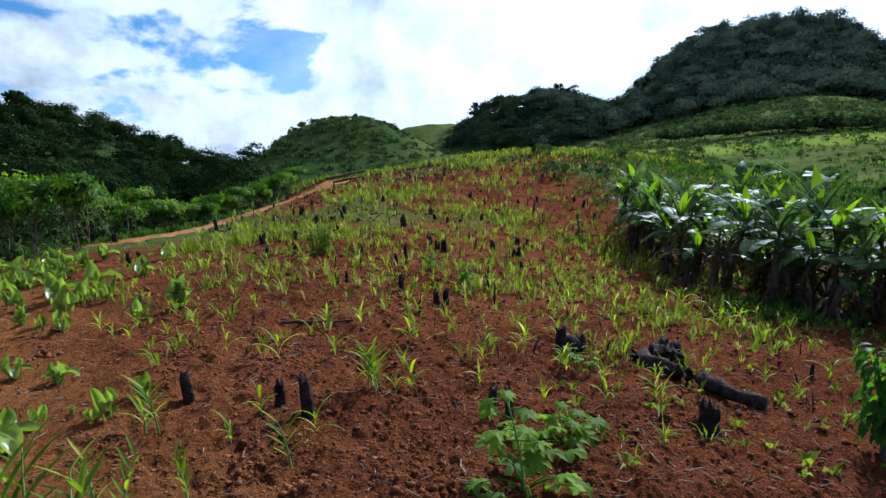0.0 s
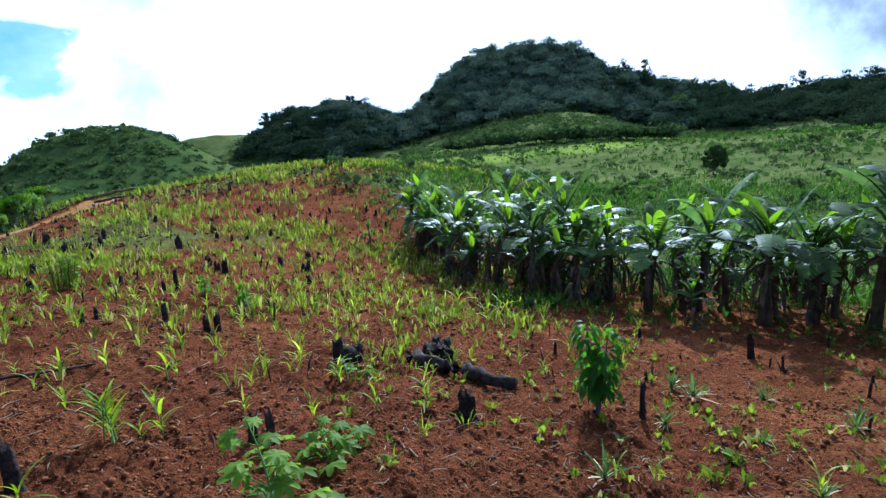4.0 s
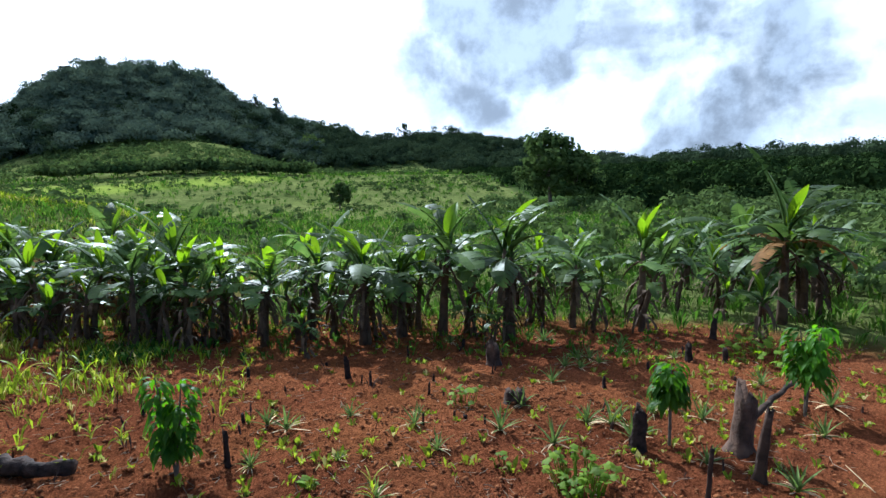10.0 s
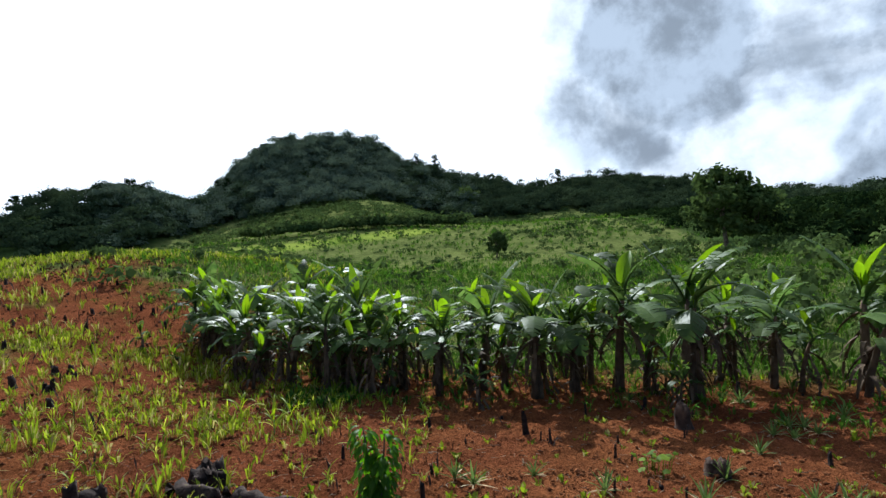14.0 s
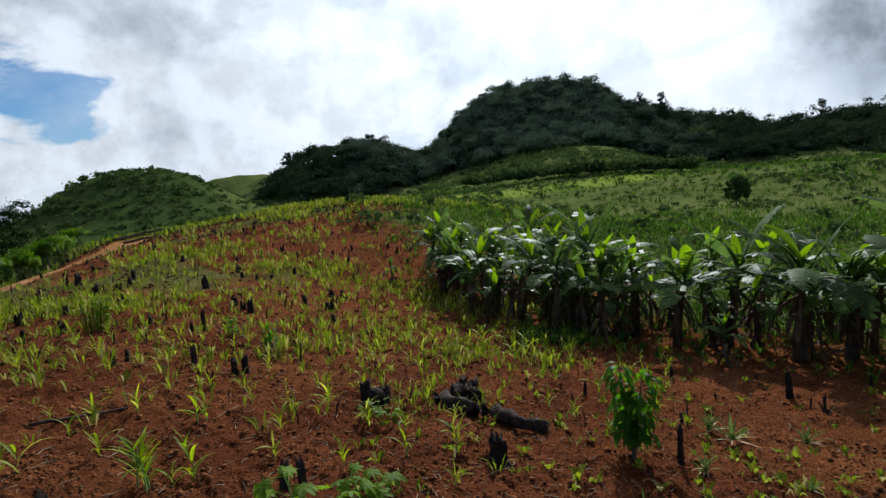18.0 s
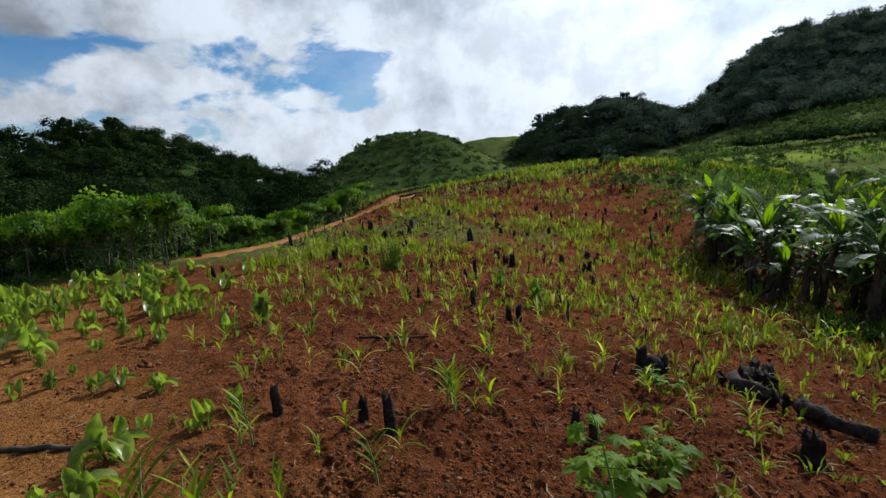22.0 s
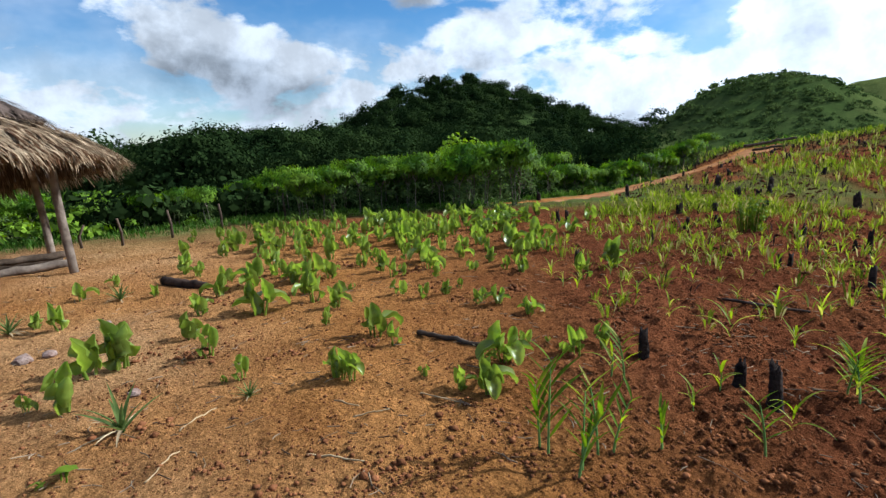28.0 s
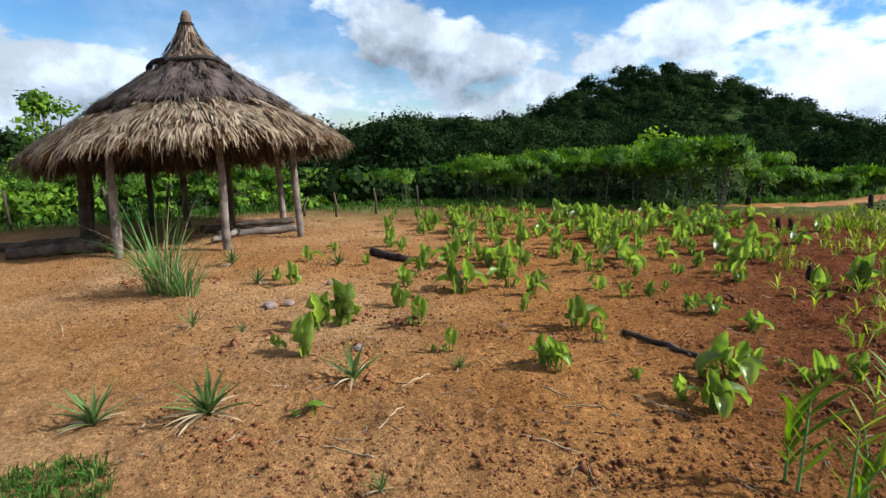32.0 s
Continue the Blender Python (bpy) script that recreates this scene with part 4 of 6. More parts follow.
def woods():
    rng = np.random.default_rng(3)
    # woods in the valley beyond the cassava
    az, r, x, y = polar_scatter(rng, 900, 19, 112, 46, 120, lambda a, q: ss(19, 26, a) * (1 - np.exp(-((a - 44.5) / 3.2) ** 2 - ((q - 62) / 15) ** 2)))
    size = rng.uniform(1.4, 2.6, len(r))
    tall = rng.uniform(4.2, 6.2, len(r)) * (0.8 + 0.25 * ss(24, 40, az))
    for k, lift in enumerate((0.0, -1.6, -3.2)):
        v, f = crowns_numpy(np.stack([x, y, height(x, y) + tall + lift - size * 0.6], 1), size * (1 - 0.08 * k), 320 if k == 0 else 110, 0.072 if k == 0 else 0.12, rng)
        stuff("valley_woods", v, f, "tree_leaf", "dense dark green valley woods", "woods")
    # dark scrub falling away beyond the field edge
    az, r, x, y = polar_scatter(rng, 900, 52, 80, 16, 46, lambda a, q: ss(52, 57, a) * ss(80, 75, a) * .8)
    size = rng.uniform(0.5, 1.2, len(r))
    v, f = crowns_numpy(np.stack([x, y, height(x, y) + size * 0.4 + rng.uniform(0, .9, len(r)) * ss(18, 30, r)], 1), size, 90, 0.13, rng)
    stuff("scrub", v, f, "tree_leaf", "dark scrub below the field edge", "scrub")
    for k, (az0, d, h, wl, wr, depth, kk, th) in enumerate(HILLS):
        if th < 3:
            continue
        n = int(1.7 * (wl + wr) * depth * d / 250)
        az, r, x, y = polar_scatter(rng, n, az0 - 1.7 * wr, az0 + 1.7 * wl, d - 1.7 * depth, d + 0.22 * depth, wooded)
        size = rng.uniform(1.5, 3.2, len(r)) * th / 5.0
        lift = th * rng.uniform(0.35, 0.90, len(r))
        base = height(x, y)
        tallest = rng.random(len(r)) < 0.13
        lift = lift + np.where(tallest, 0.38 * th, 0)
        pts = np.stack([x, y, base + lift - size * 0.5], 1)
        pts = np.vstack([pts, (pts - np.stack([0 * x, 0 * x, size * 0.9], 1))[tallest]])
        size = np.concatenate([size, size[tallest] * 1.1])
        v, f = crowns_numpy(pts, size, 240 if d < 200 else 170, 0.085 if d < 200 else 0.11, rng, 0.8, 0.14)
        # leaf colour by azimuth paints haze on the big hill, shade on the ridges
        stuff("hill_woods", v, f, "tree_leaf" if az0 > 30 else "hazed_hill_leaf" if -35 < az0 < -20 else "shaded_ridge_leaf", "dense dark green woods covering a hill", "woods")
    # shrubs and tussocks on the open slopes
    az, r, x, y = polar_scatter(rng, 13000, -112, 26, 26, 300, lambda a, q: (1 - wooded(a, q)) * (0.16 + 0.35 * ss(-66, -78, a) * ss(60, 30, q) + 0.25 * ss(115, 135, q) + 0.4 * ss(0.1, 0.5, fbm(q * np.sin(np.radians(a)), q * np.cos(np.radians(a)), 0.05, 3, 31))) * (1 - 0.7 * ss(62, 72, q) * ss(112, 105, q)) * (1 - ss(-9, -6, a) * ss(46, 40, q)))
    size = rng.uniform(0.35, 0.9, len(r)) * (0.7 + r / 160)
    v, f = crowns_numpy(np.stack([x, y, height(x, y) + size * 0.35], 1), size, 26, 0.30, rng)
    stuff("slope_shrubs", v, f, "shrub_leaf", "green shrubs dotted over grassy slopes", "shrubs")
    # scrub over the open hill and the near part of the far slope
    az, r, x, y = polar_scatter(rng, 5200, -42, 22, 34, 215, lambda a, q: np.exp(-np.abs((a - 9.6) / 9) ** 4) * ss(110, 130, q) * .9 + ss(-6, -12, a) * ss(-34, -26, a) * ss(66, 56, q) * .5 + ss(-22, -26, a) * ss(130, 138, q) * ss(172, 160, q) * .6)
    size = rng.uniform(0.3, 0.75, len(r)) * (0.6 + r / 130)
    v, f = crowns_numpy(np.stack([x, y, height(x, y) + size * 0.3], 1), size, 34, 0.24, rng)
    stuff("slope_shrubs", v, f, "shrub_leaf", "green shrubs dotted over grassy slopes", "shrubs")
    # bushes on the knoll below the big hill, and tussocks over the slope in front of it
    az, r, x, y = polar_scatter(rng, 520, -48, -17, 112, 176, lambda a, q: .35 + .65 * ss(0, .4, fbm(q * np.sin(np.radians(a)), q * np.cos(np.radians(a)), .06, 3, 43)))
    size = rng.uniform(0.6, 1.7, len(r))
    v, f = crowns_numpy(np.stack([x, y, height(x, y) + size * 0.4], 1), size, 60, 0.17, rng)
    stuff("slope_shrubs", v, f, "shrub_leaf", "green shrubs dotted over grassy slopes", "shrubs")
    az, r, x, y = polar_scatter(rng, 3000, -80, -6, 24, 104, lambda a, q: (.25 + .75 * ss(0, .4, fbm(q * np.sin(np.radians(a)), q * np.cos(np.radians(a)), .09, 3, 47))) * ss(-6, -14, a - .05 * q))
    size = rng.uniform(0.15, 0.42, len(r)) * (.8 + r / 130)
    v, f = crowns_numpy(np.stack([x, y, top(x, y) + size * 0.3], 1), size, 26, 0.28, rng)
    stuff("tussocks", v, f, "shrub_leaf", "dark tussocks over the grassy slope", "tussocks")
    # low woods along the far right slope, dark tree colour standing for their shade
    az, r, x, y = polar_scatter(rng, 4600, -112, -58, 56, 290, wooded)
    size = rng.uniform(1.0, 2.2, len(r)) * (1 - .3 * ss(80, 110, r) + .3 * ss(180, 260, r))
    lift = rng.uniform(.6, 3.2, len(r)) * (1 - .62 * ss(72, 100, r) + .3 * ss(180, 260, r))
    v, f = crowns_numpy(np.stack([x, y, height(x, y) + lift - size * 0.4], 1), size, 100, 0.14, rng)
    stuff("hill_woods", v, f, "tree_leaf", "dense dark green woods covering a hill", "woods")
    # bushes beyond the banana plants
    az, r, x, y = polar_scatter(rng, 700, -114, -62, 17, 60, lambda a, q: (.25 + .75 * ss(-76, -86, a)) * (.3 + .7 * ss(0, .4, fbm(q * np.sin(np.radians(a)), q * np.cos(np.radians(a)), .12, 3, 37))))
    size = rng.uniform(0.35, 1.0, len(r)) * (.7 + r / 60)
    v, f = crowns_numpy(np.stack([x, y, height(x, y) + size * 0.45], 1), size, 70, 0.17, rng)
    stuff("bushes", v, f, "shrub_leaf", "dark green bushes beyond the banana plants", "bushes")
    # dark hedge below the upper slope
    az = rng.uniform(-45, -22, 420)
    r = 108 + 0.03 * (az + 33) ** 2 + rng.normal(0, 1.0, 420)
    x, y = -r * np.sin(np.radians(az)), r * np.cos(np.radians(az))
    size = rng.uniform(0.7, 1.5, 420) * rng.choice((.8, 1.0, 1.45), 420)
    v, f = crowns_numpy(np.stack([x, y, height(x, y) + size * 0.7], 1), size, 46, 0.20, rng)
    stuff("hedge", v, f, "shrub_leaf", "dark hedge across the grassy slope", "hedge")


woods()


def lone_trees():
    spec = [(41, -70.6, 58, 8.4, 7.2), (42, -73.2, 60, 6.2, 6.5), (44, -40.1, 243, 10.6, 4.6), (45, -54.7, 252, 12.3, 7.0), (46, -13.4, 204, 7.6, 6.0), (48, -87.4, 215, 10.8, 5.5),
            (49, -45.5, 203, 10.5, 10.0), (47, 26.1, 168, 6.6, 6.5), (58, -12.4, 203, 9.0, 6.0), (59, -3.9, 201, 7.5, 4.0), (62, -20.0, 236, 7.5, 5.0), (63, -42.0, 242, 11.6, 4.8), (64, -36.9, 238, 6.5, 6.0), (65, 40.8, 160, 6.0, 5.5), (66, 45.0, 161, 6.5, 5.0), (67, -9.9, 198, 7.6, 6.0), (68, 37.4, 162, 6.0, 6.0), (69, -24.5, 240, 7.0, 6.0), (50, -20.8, 212, 9.0, 3.5), (51, 68.5, 70, 7.5, 5.0), (52, 58.8, 85, 8.0, 5.0), (53, 88.0, 40, 5.5, 4.0), (54, 62.0, 92, 7.5, 5.0), (55, 55.0, 95, 7.4, 4.0), (56, -48.3, 62, 3.2, 2.4), (57, 100, 44, 6.0, 5.0)]
    light = tree(61, 3.5, 4.6, 0.42, 46, 70, 0.22, "lime_leaf", "broad bright green tree behind cassava plants")
    light.matrix_basis = stand(*spot_left(37.5, 25), 2)
    far_side = tree(70, 4.9, 3.0, 0.45, 34, 50, 0.17, "cassava_leaf", "feathery pale green tree beyond the hut")
    far_side.matrix_basis = stand(*spot_left(95.2, 21), 3)
    for seed, az, r, tall, wide in spec:
        far = 190 < r
        leaf = (0.075 if far else 0.10) * wide ** 0.8 + 0.12
        ob = tree(seed, tall, wide, 0.26 if far else 0.34, 46, 46, leaf, "shrub_leaf" if seed in (41, 42, 49, 56) else "tree_leaf")
        ob.matrix_basis = stand(*spot(az, r), seed)


lone_trees()

# ---- round thatched hut ----
HUT_X, HUT_Y, HUT_R = -11.31, 0.83, 2.52
SAG_X, SAG_Y = 0.126, 0.048          # slope of the eave


def hut():
    rnd = random.Random(8)
    z0 = ground_at(HUT_X, HUT_Y)
    ob = thing("thatched_hut", "round open hut with grey straw roof on wooden posts", "hut", Matrix.Translation((HUT_X, HUT_Y, z0)))
    # roof profile: radius, height
    profile_low = [(HUT_R, 1.50), (2.25, 1.70), (1.95, 1.89), (1.6, 2.06), (1.3, 2.18), (1.0, 2.36)]
    profile_high = [(1.62, 2.17), (1.25, 2.43), (0.90, 2.67), (0.52, 2.91), (0.36, 3.08), (0.24, 3.25), (0.15, 3.40), (0.085, 3.56)]

    def cone(profile, rough, thick):
        s, n = Shape(), 64
        rows = []
        for j, (r, z) in enumerate(profile):
            row = []
            for k in range(n):
                a = 2 * math.pi * k / n
                w = rough * (noise.noise(Vector((math.cos(a) * 3, math.sin(a) * 3, j * 0.7 + thick))) + 0.6 * rnd.uniform(-1, 1))
                row.append(Vector(((r + w) * math.cos(a), (r + w) * math.sin(a), z + w * 0.6)))
            rows.append(row)
        inner = [[v + Vector((-v.x * 0.03, -v.y * 0.03, -thick)) for v in row] for row in rows]
        verts = [v for row in rows for v in row] + [v for row in inner for v in row]
        m, faces = len(rows), []
        for j in range(m - 1):
            for k in range(n):
                a, b, c, d = j * n + k, j * n + (k + 1) % n, (j + 1) * n + (k + 1) % n, (j + 1) * n + k
                faces += [(a, b, c, d), (a + m * n, d + m * n, c + m * n, b + m * n)]
        for k in range(n):
            faces += [(k, k + m * n, (k + 1) % n + m * n, (k + 1) % n), ((m - 1) * n + k, (m - 1) * n + (k + 1) % n, (2 * m - 1) * n + (k + 1) % n, (2 * m - 1) * n + k)]
        s.add(verts, faces)
        return s

    low = part("lower_thatch", cone(profile_low, 0.075, 0.13), "thatch", ob, "pale ragged lower straw layer")
    high = part("upper_thatch", cone(profile_high, 0.03, 0.07), "thatch_old", ob, "darker weathered upper straw layer")

    def at(profile, u):
        f = u * (len(profile) - 1)
        i = min(int(f), len(profile) - 2)
        f -= i
        return tuple(profile[i][q] + (profile[i + 1][q] - profile[i][q]) * f for q in (0, 1))

    def straws(profile, count, length, over, width, lift):
        s = Shape()
        bundles = [(rnd.uniform(0, 6.283), rnd.random() ** 1.4, rnd.uniform(0.0, 0.07), rnd.gauss(0, 0.16)) for _ in range(count // 22)]
        for i in range(count):
            ba, bu, raised, swing = rnd.choice(bundles)
            loose = i % 3 == 0
            a, u = (rnd.uniform(0, 6.283), rnd.random() ** 1.5) if loose else (ba + rnd.gauss(0, 0.022), min(1.0, max(0.0, bu + rnd.gauss(0, 0.015))))
            r, z = at(profile, u)
            r2, z2 = at(profile, max(0.0, u - 0.12))
            slope = math.atan2(z - z2, r2 - r) if r2 > r else radians(33)
            L = length * rnd.uniform(0.5, 1.35)
            da = rnd.gauss(0, 0.10) if loose else swing / 2 + rnd.gauss(0, 0.04)
            edge = u < 0.06
            p0 = Vector((r * math.cos(a), r * math.sin(a), z + lift + rnd.uniform(0, 0.03) + (0 if loose else raised)))
            dirh = Vector((math.cos(a + da * 3), math.sin(a + da * 3), 0))
            d0 = (dirh * math.cos(slope) - Vector((0, 0, math.sin(slope)))).normalized()
            p1 = p0 + d0 * L * 0.55 + Vector((0, 0, rnd.uniform(-0.005, 0.03)))
            fall = rnd.uniform(0.2, 1.1) if edge else rnd.uniform(-0.08, 0.22)
            p2 = p1 + (d0 - Vector((0, 0, fall)) * (over if edge else 0.4)).normalized() * L * 0.45
            w = Vector((-math.sin(a), math.cos(a), 0)) * width * rnd.uniform(0.5, 1.4)
            s.add([p0 - w, p0 + w, p1 + w, p1 - w, p2 + w * 0.25, p2 - w * 0.25], [(0, 1, 2, 3), (3, 2, 4, 5)])
        return s

    tagged(part("straw_layer", straws(profile_low, 11000, 0.36, 1.0, 0.010, 0.0), "straw", low, "loose pale straws"), kind="stuff")
    tagged(part("straw_layer", straws(profile_high, 5200, 0.30, 0.6, 0.0075, 0.0), "straw_old", high, "loose grey straws"), kind="stuff")
    cap = [(0.50, 2.95), (0.36, 3.10), (0.25, 3.26), (0.16, 3.41), (0.095, 3.57)]
    tagged(part("top_straw", straws(cap, 1800, 0.22, 0.6, 0.0075, 0.02), "straw", high, "pale straws above the rope hoop"), kind="stuff")
    # inner straws below the eave, coloured dark to paint the shade there
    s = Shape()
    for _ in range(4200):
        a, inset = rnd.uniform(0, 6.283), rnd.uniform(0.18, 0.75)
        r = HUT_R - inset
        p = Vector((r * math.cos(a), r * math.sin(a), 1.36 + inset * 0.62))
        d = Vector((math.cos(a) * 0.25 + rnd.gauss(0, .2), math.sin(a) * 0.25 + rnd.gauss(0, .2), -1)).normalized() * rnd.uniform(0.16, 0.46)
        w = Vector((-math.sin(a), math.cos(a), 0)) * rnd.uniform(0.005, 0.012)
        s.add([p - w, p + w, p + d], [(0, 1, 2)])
    tagged(part("inner_fringe", s, "straw_old", low, "hanging straws coloured dark as shade under the eave"), kind="stuff")
    # ragged fringe hanging from the eave
    s = Shape()
    tufts_at = [(rnd.uniform(0, 6.283), rnd.uniform(0.0, 0.5), rnd.uniform(0, 1) ** 1.5, rnd.gauss(0, .25)) for _ in range(330)]
    for _ in range(5200):
        ta, inset, tuft, sway = rnd.choice(tufts_at)
        a = ta + rnd.gauss(0, 0.028)
        r = HUT_R - inset * rnd.uniform(0.7, 1.0)
        z = 1.50 + (HUT_R - r) * 0.70 - rnd.uniform(0.02, 0.12)
        L = rnd.uniform(0.12, 0.26) + 0.26 * tuft * rnd.random()
        d = Vector((math.cos(a) * rnd.uniform(0.15, 0.8), math.sin(a) * rnd.uniform(0.15, 0.8), -1)).normalized()
        d = (d + Vector((-math.sin(a), math.cos(a), 0)) * (sway - 6 * (a - ta)) + Vector((rnd.gauss(0, .12), rnd.gauss(0, .12), 0))).normalized()
        p = Vector((r * math.cos(a), r * math.sin(a), z))
        w = Vector((-math.sin(a), math.cos(a), 0)) * rnd.uniform(0.005, 0.015)
        q = p + d * L * 0.6
        e = q + (d + Vector((0, 0, -0.6))).normalized() * L * 0.4
        s.add([p - w, p + w, q + w * 0.8, q - w * 0.8, e], [(0, 1, 2, 3), (3, 2, 4)])
    tagged(part("fringe", s, "straw", low, "ragged straw fringe along the eave"), kind="stuff")
    # tied top
    s = Shape()
    tube(s, [(0, 0, 3.40), (0.005, 0, 3.50), (0, 0, 3.55), (-0.005, 0, 3.63), (0.008, 0, 3.74), (0.012, 0, 3.83), (0.012, 0, 3.85)], [0.14, 0.088, 0.082, 0.098, 0.085, 0.05, 0.012], 14, rnd, 0.10)
    fin = part("finial", s, "thatch", ob, "bound straw bundle at the roof tip")
    for z, rr in ((3.53, 0.105), (3.63, 0.115)):
        s = Shape()
        ring = [(rr * math.cos(2 * math.pi * k / 18), rr * math.sin(2 * math.pi * k / 18), z) for k in range(19)]
        tube(s, ring, [0.012] * 19, 5, cap=False)
        part("binding", s, "rope", fin)
    s = Shape()
    ring = [((0.645 + 0.02 * math.sin(5 * q)) * math.cos(q), (0.645 + 0.02 * math.cos(3 * q)) * math.sin(q), 2.905 + 0.03 * math.sin(q + 2.0) + 0.012 * math.sin(4 * q)) for q in (2 * math.pi * k / 48 for k in range(49))]
    tube(s, ring, [0.042] * 49, 6, rnd, 0.15, cap=False)
    part("rope_ring", s, "rope", ob, "dark rope hoop round the roof")
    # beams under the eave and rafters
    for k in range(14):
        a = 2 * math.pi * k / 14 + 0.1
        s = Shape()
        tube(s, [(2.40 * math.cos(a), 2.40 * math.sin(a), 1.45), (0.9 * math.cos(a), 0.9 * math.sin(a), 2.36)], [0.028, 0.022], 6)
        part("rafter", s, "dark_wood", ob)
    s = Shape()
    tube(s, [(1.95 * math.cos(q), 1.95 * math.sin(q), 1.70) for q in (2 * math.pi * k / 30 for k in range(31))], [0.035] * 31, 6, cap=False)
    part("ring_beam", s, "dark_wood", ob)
    # the whole roof has sunk to the back and to one side
    for o in ob.children_recursive:
        for v in o.data.vertices:
            v.co.z += SAG_X * v.co.x + SAG_Y * v.co.y
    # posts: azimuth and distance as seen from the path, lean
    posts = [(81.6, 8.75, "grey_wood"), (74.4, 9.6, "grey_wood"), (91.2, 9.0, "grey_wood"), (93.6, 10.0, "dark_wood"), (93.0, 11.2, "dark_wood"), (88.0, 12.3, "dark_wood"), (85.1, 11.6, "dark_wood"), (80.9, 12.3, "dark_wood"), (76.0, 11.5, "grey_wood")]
    for az, d, mat in posts:
        x, y = spot_left(az, d)
        s = Shape()
        b = Vector((x - HUT_X, y - HUT_Y, ground_at(x, y) - z0 - 0.15))
        rr = math.hypot(b.x, b.y)
        toward = Vector((-b.x, -b.y, 0)) / max(rr, 0.1)
        hgt = 1.60 + (HUT_R - rr) * 0.60 + SAG_X * b.x + SAG_Y * b.y
        pts = [b + Vector((0, 0, hgt * u)) + toward * 0.10 * u + Vector((rnd.uniform(-.018, .018), rnd.uniform(-.018, .018), 0)) for u in (0, .2, .4, .6, .8, 1)]
        tube(s, pts, [.066, .062, .060, .057, .058, .054], 9, rnd, 0.08)
        part("post", s, mat, ob, "weathered wooden post")
    return ob


hut()


def pole_log(name, label, category, a, b, rad, mat, seed, raise_by=0.0, rough=0.12):
    rnd = random.Random(seed)
    (ax, ay), (bx, by) = a, b
    za, zb = ground_at(ax, ay), ground_at(bx, by)
    pts = []
    for k in range(15):
        u = k / 14
        x, y = ax + (bx - ax) * u, ay + (by - ay) * u
        wob = .35 * rad
        pts.append(Vector((x + rnd.uniform(-wob, wob), y + rnd.uniform(-wob, wob), max(za + (zb - za) * u, ground_at(x, y)) + rad * .75 + raise_by + rnd.uniform(-.15, .15) * rad)))
    s = Shape()
    tube(s, pts, [rad * rnd.uniform(1 - .8 * rough, 1.05) * (1 - .25 * (k / 14) ** 2) for k in range(15)], 12, rnd, rough)
    return tagged(new(name, s.mesh(name, mat)), label, category)


for k, (a0, d0, a1, d1, rad, up, mat) in enumerate(((74.6, 10.3, 82.5, 10.1, .075, .0, "grey_wood"), (75.2, 10.7, 84.0, 10.6, .085, .02, "dark_wood"), (74.9, 10.5, 81.0, 10.3, .06, .15, "dark_wood"), (92.0, 9.6, 99, 9.8, .10, .0, "dark_wood"), (92.5, 10.3, 100, 10.5, .09, .02, "dark_wood"), (80.5, 10.1, 83.0, 9.2, .05, .05, "grey_wood"))):
    pole_log("seat_log", "weathered log laid as a seat beside hut posts", "log", spot_left(a0, d0), spot_left(a1, d1), rad, mat, 60 + k, up)


# ---- fence along the field edge ----
def fence_posts():
    rnd = random.Random(12)
    for az, d, h in ((70.6, 12.1, .55), (73.8, 12.5, .45), (66.4, 12.6, .6), (55.8, 14.4, .7), (51.0, 14.4, .45), (86.5, 13.6, .8), (91.5, 13.6, .8), (98.5, 13.6, .8), (62, 13.4, .6)):
        x, y = spot_left(az, d)
        s = Shape()
        tube(s, [(0, 0, -.1), (rnd.uniform(-.03, .03), rnd.uniform(-.03, .03), h * .5), (rnd.uniform(-.07, .07), rnd.uniform(-.07, .07), h)], [.032, .028, .025], 7, rnd, .12)
        ob = tagged(new("fence_post", s.mesh("fence_post", rnd.choice(("grey_wood", "dark_wood", "dark_wood")))), "short weathered wooden fence post at the field edge", "fence post", group="fence posts along the field")
        ob.matrix_basis = stand(x, y)


fence_posts()

# ---- taro ----
def taro(seed, leaves, tall):
    """Upright rounded leaves, curled at the rim, on short stout stalks."""
    rnd = random.Random(seed)
    ob = thing("taro_plant", "small taro plant with cupped broad green leaves", "taro plant", group="taro planted in the bare soil")
    for i in range(leaves):
        az = 2.4 * i + rnd.uniform(-.5, .5)
        h = tall * rnd.uniform(.16, .44)
        out = rnd.uniform(.015, .06)
        stalk = arc((out * math.cos(az), out * math.sin(az), -0.02), az, h, rnd.uniform(72, 89), rnd.uniform(62, 84), 4)
        s = Shape()
        tube(s, stalk, [.012, .011, .009, .008, .007], 5, cap=False)
        L = tall * rnd.uniform(.42, .60)
        if rnd.random() < .9:
            line = arc(stalk[-1] - Vector((0, 0, L * .22)), az + rnd.uniform(-1.2, 1.2), L, rnd.uniform(74, 102), rnd.uniform(62, 116), 8, rnd.uniform(-.5, .5))
        else:
            line = arc(stalk[-1], az, L, rnd.uniform(5, 40), rnd.uniform(-85, -30), 8)
        broad = L * rnd.uniform(.82, 1.05)
        cupped(s, line, [broad * w for w in (.20, .34, .40, .42, .415, .385, .32, .22, .07)], rnd.uniform(.9, 2.0), rnd.uniform(.05, .16))
        part("leaf", s, "taro_leaf", ob)
    return ob


TAROS = [taro(100 + i, n, h) for i, (n, h) in enumerate(((4, .42), (3, .36), (5, .46), (3, .30), (5, .40), (7, .48), (3, .44), (5, .46)))]
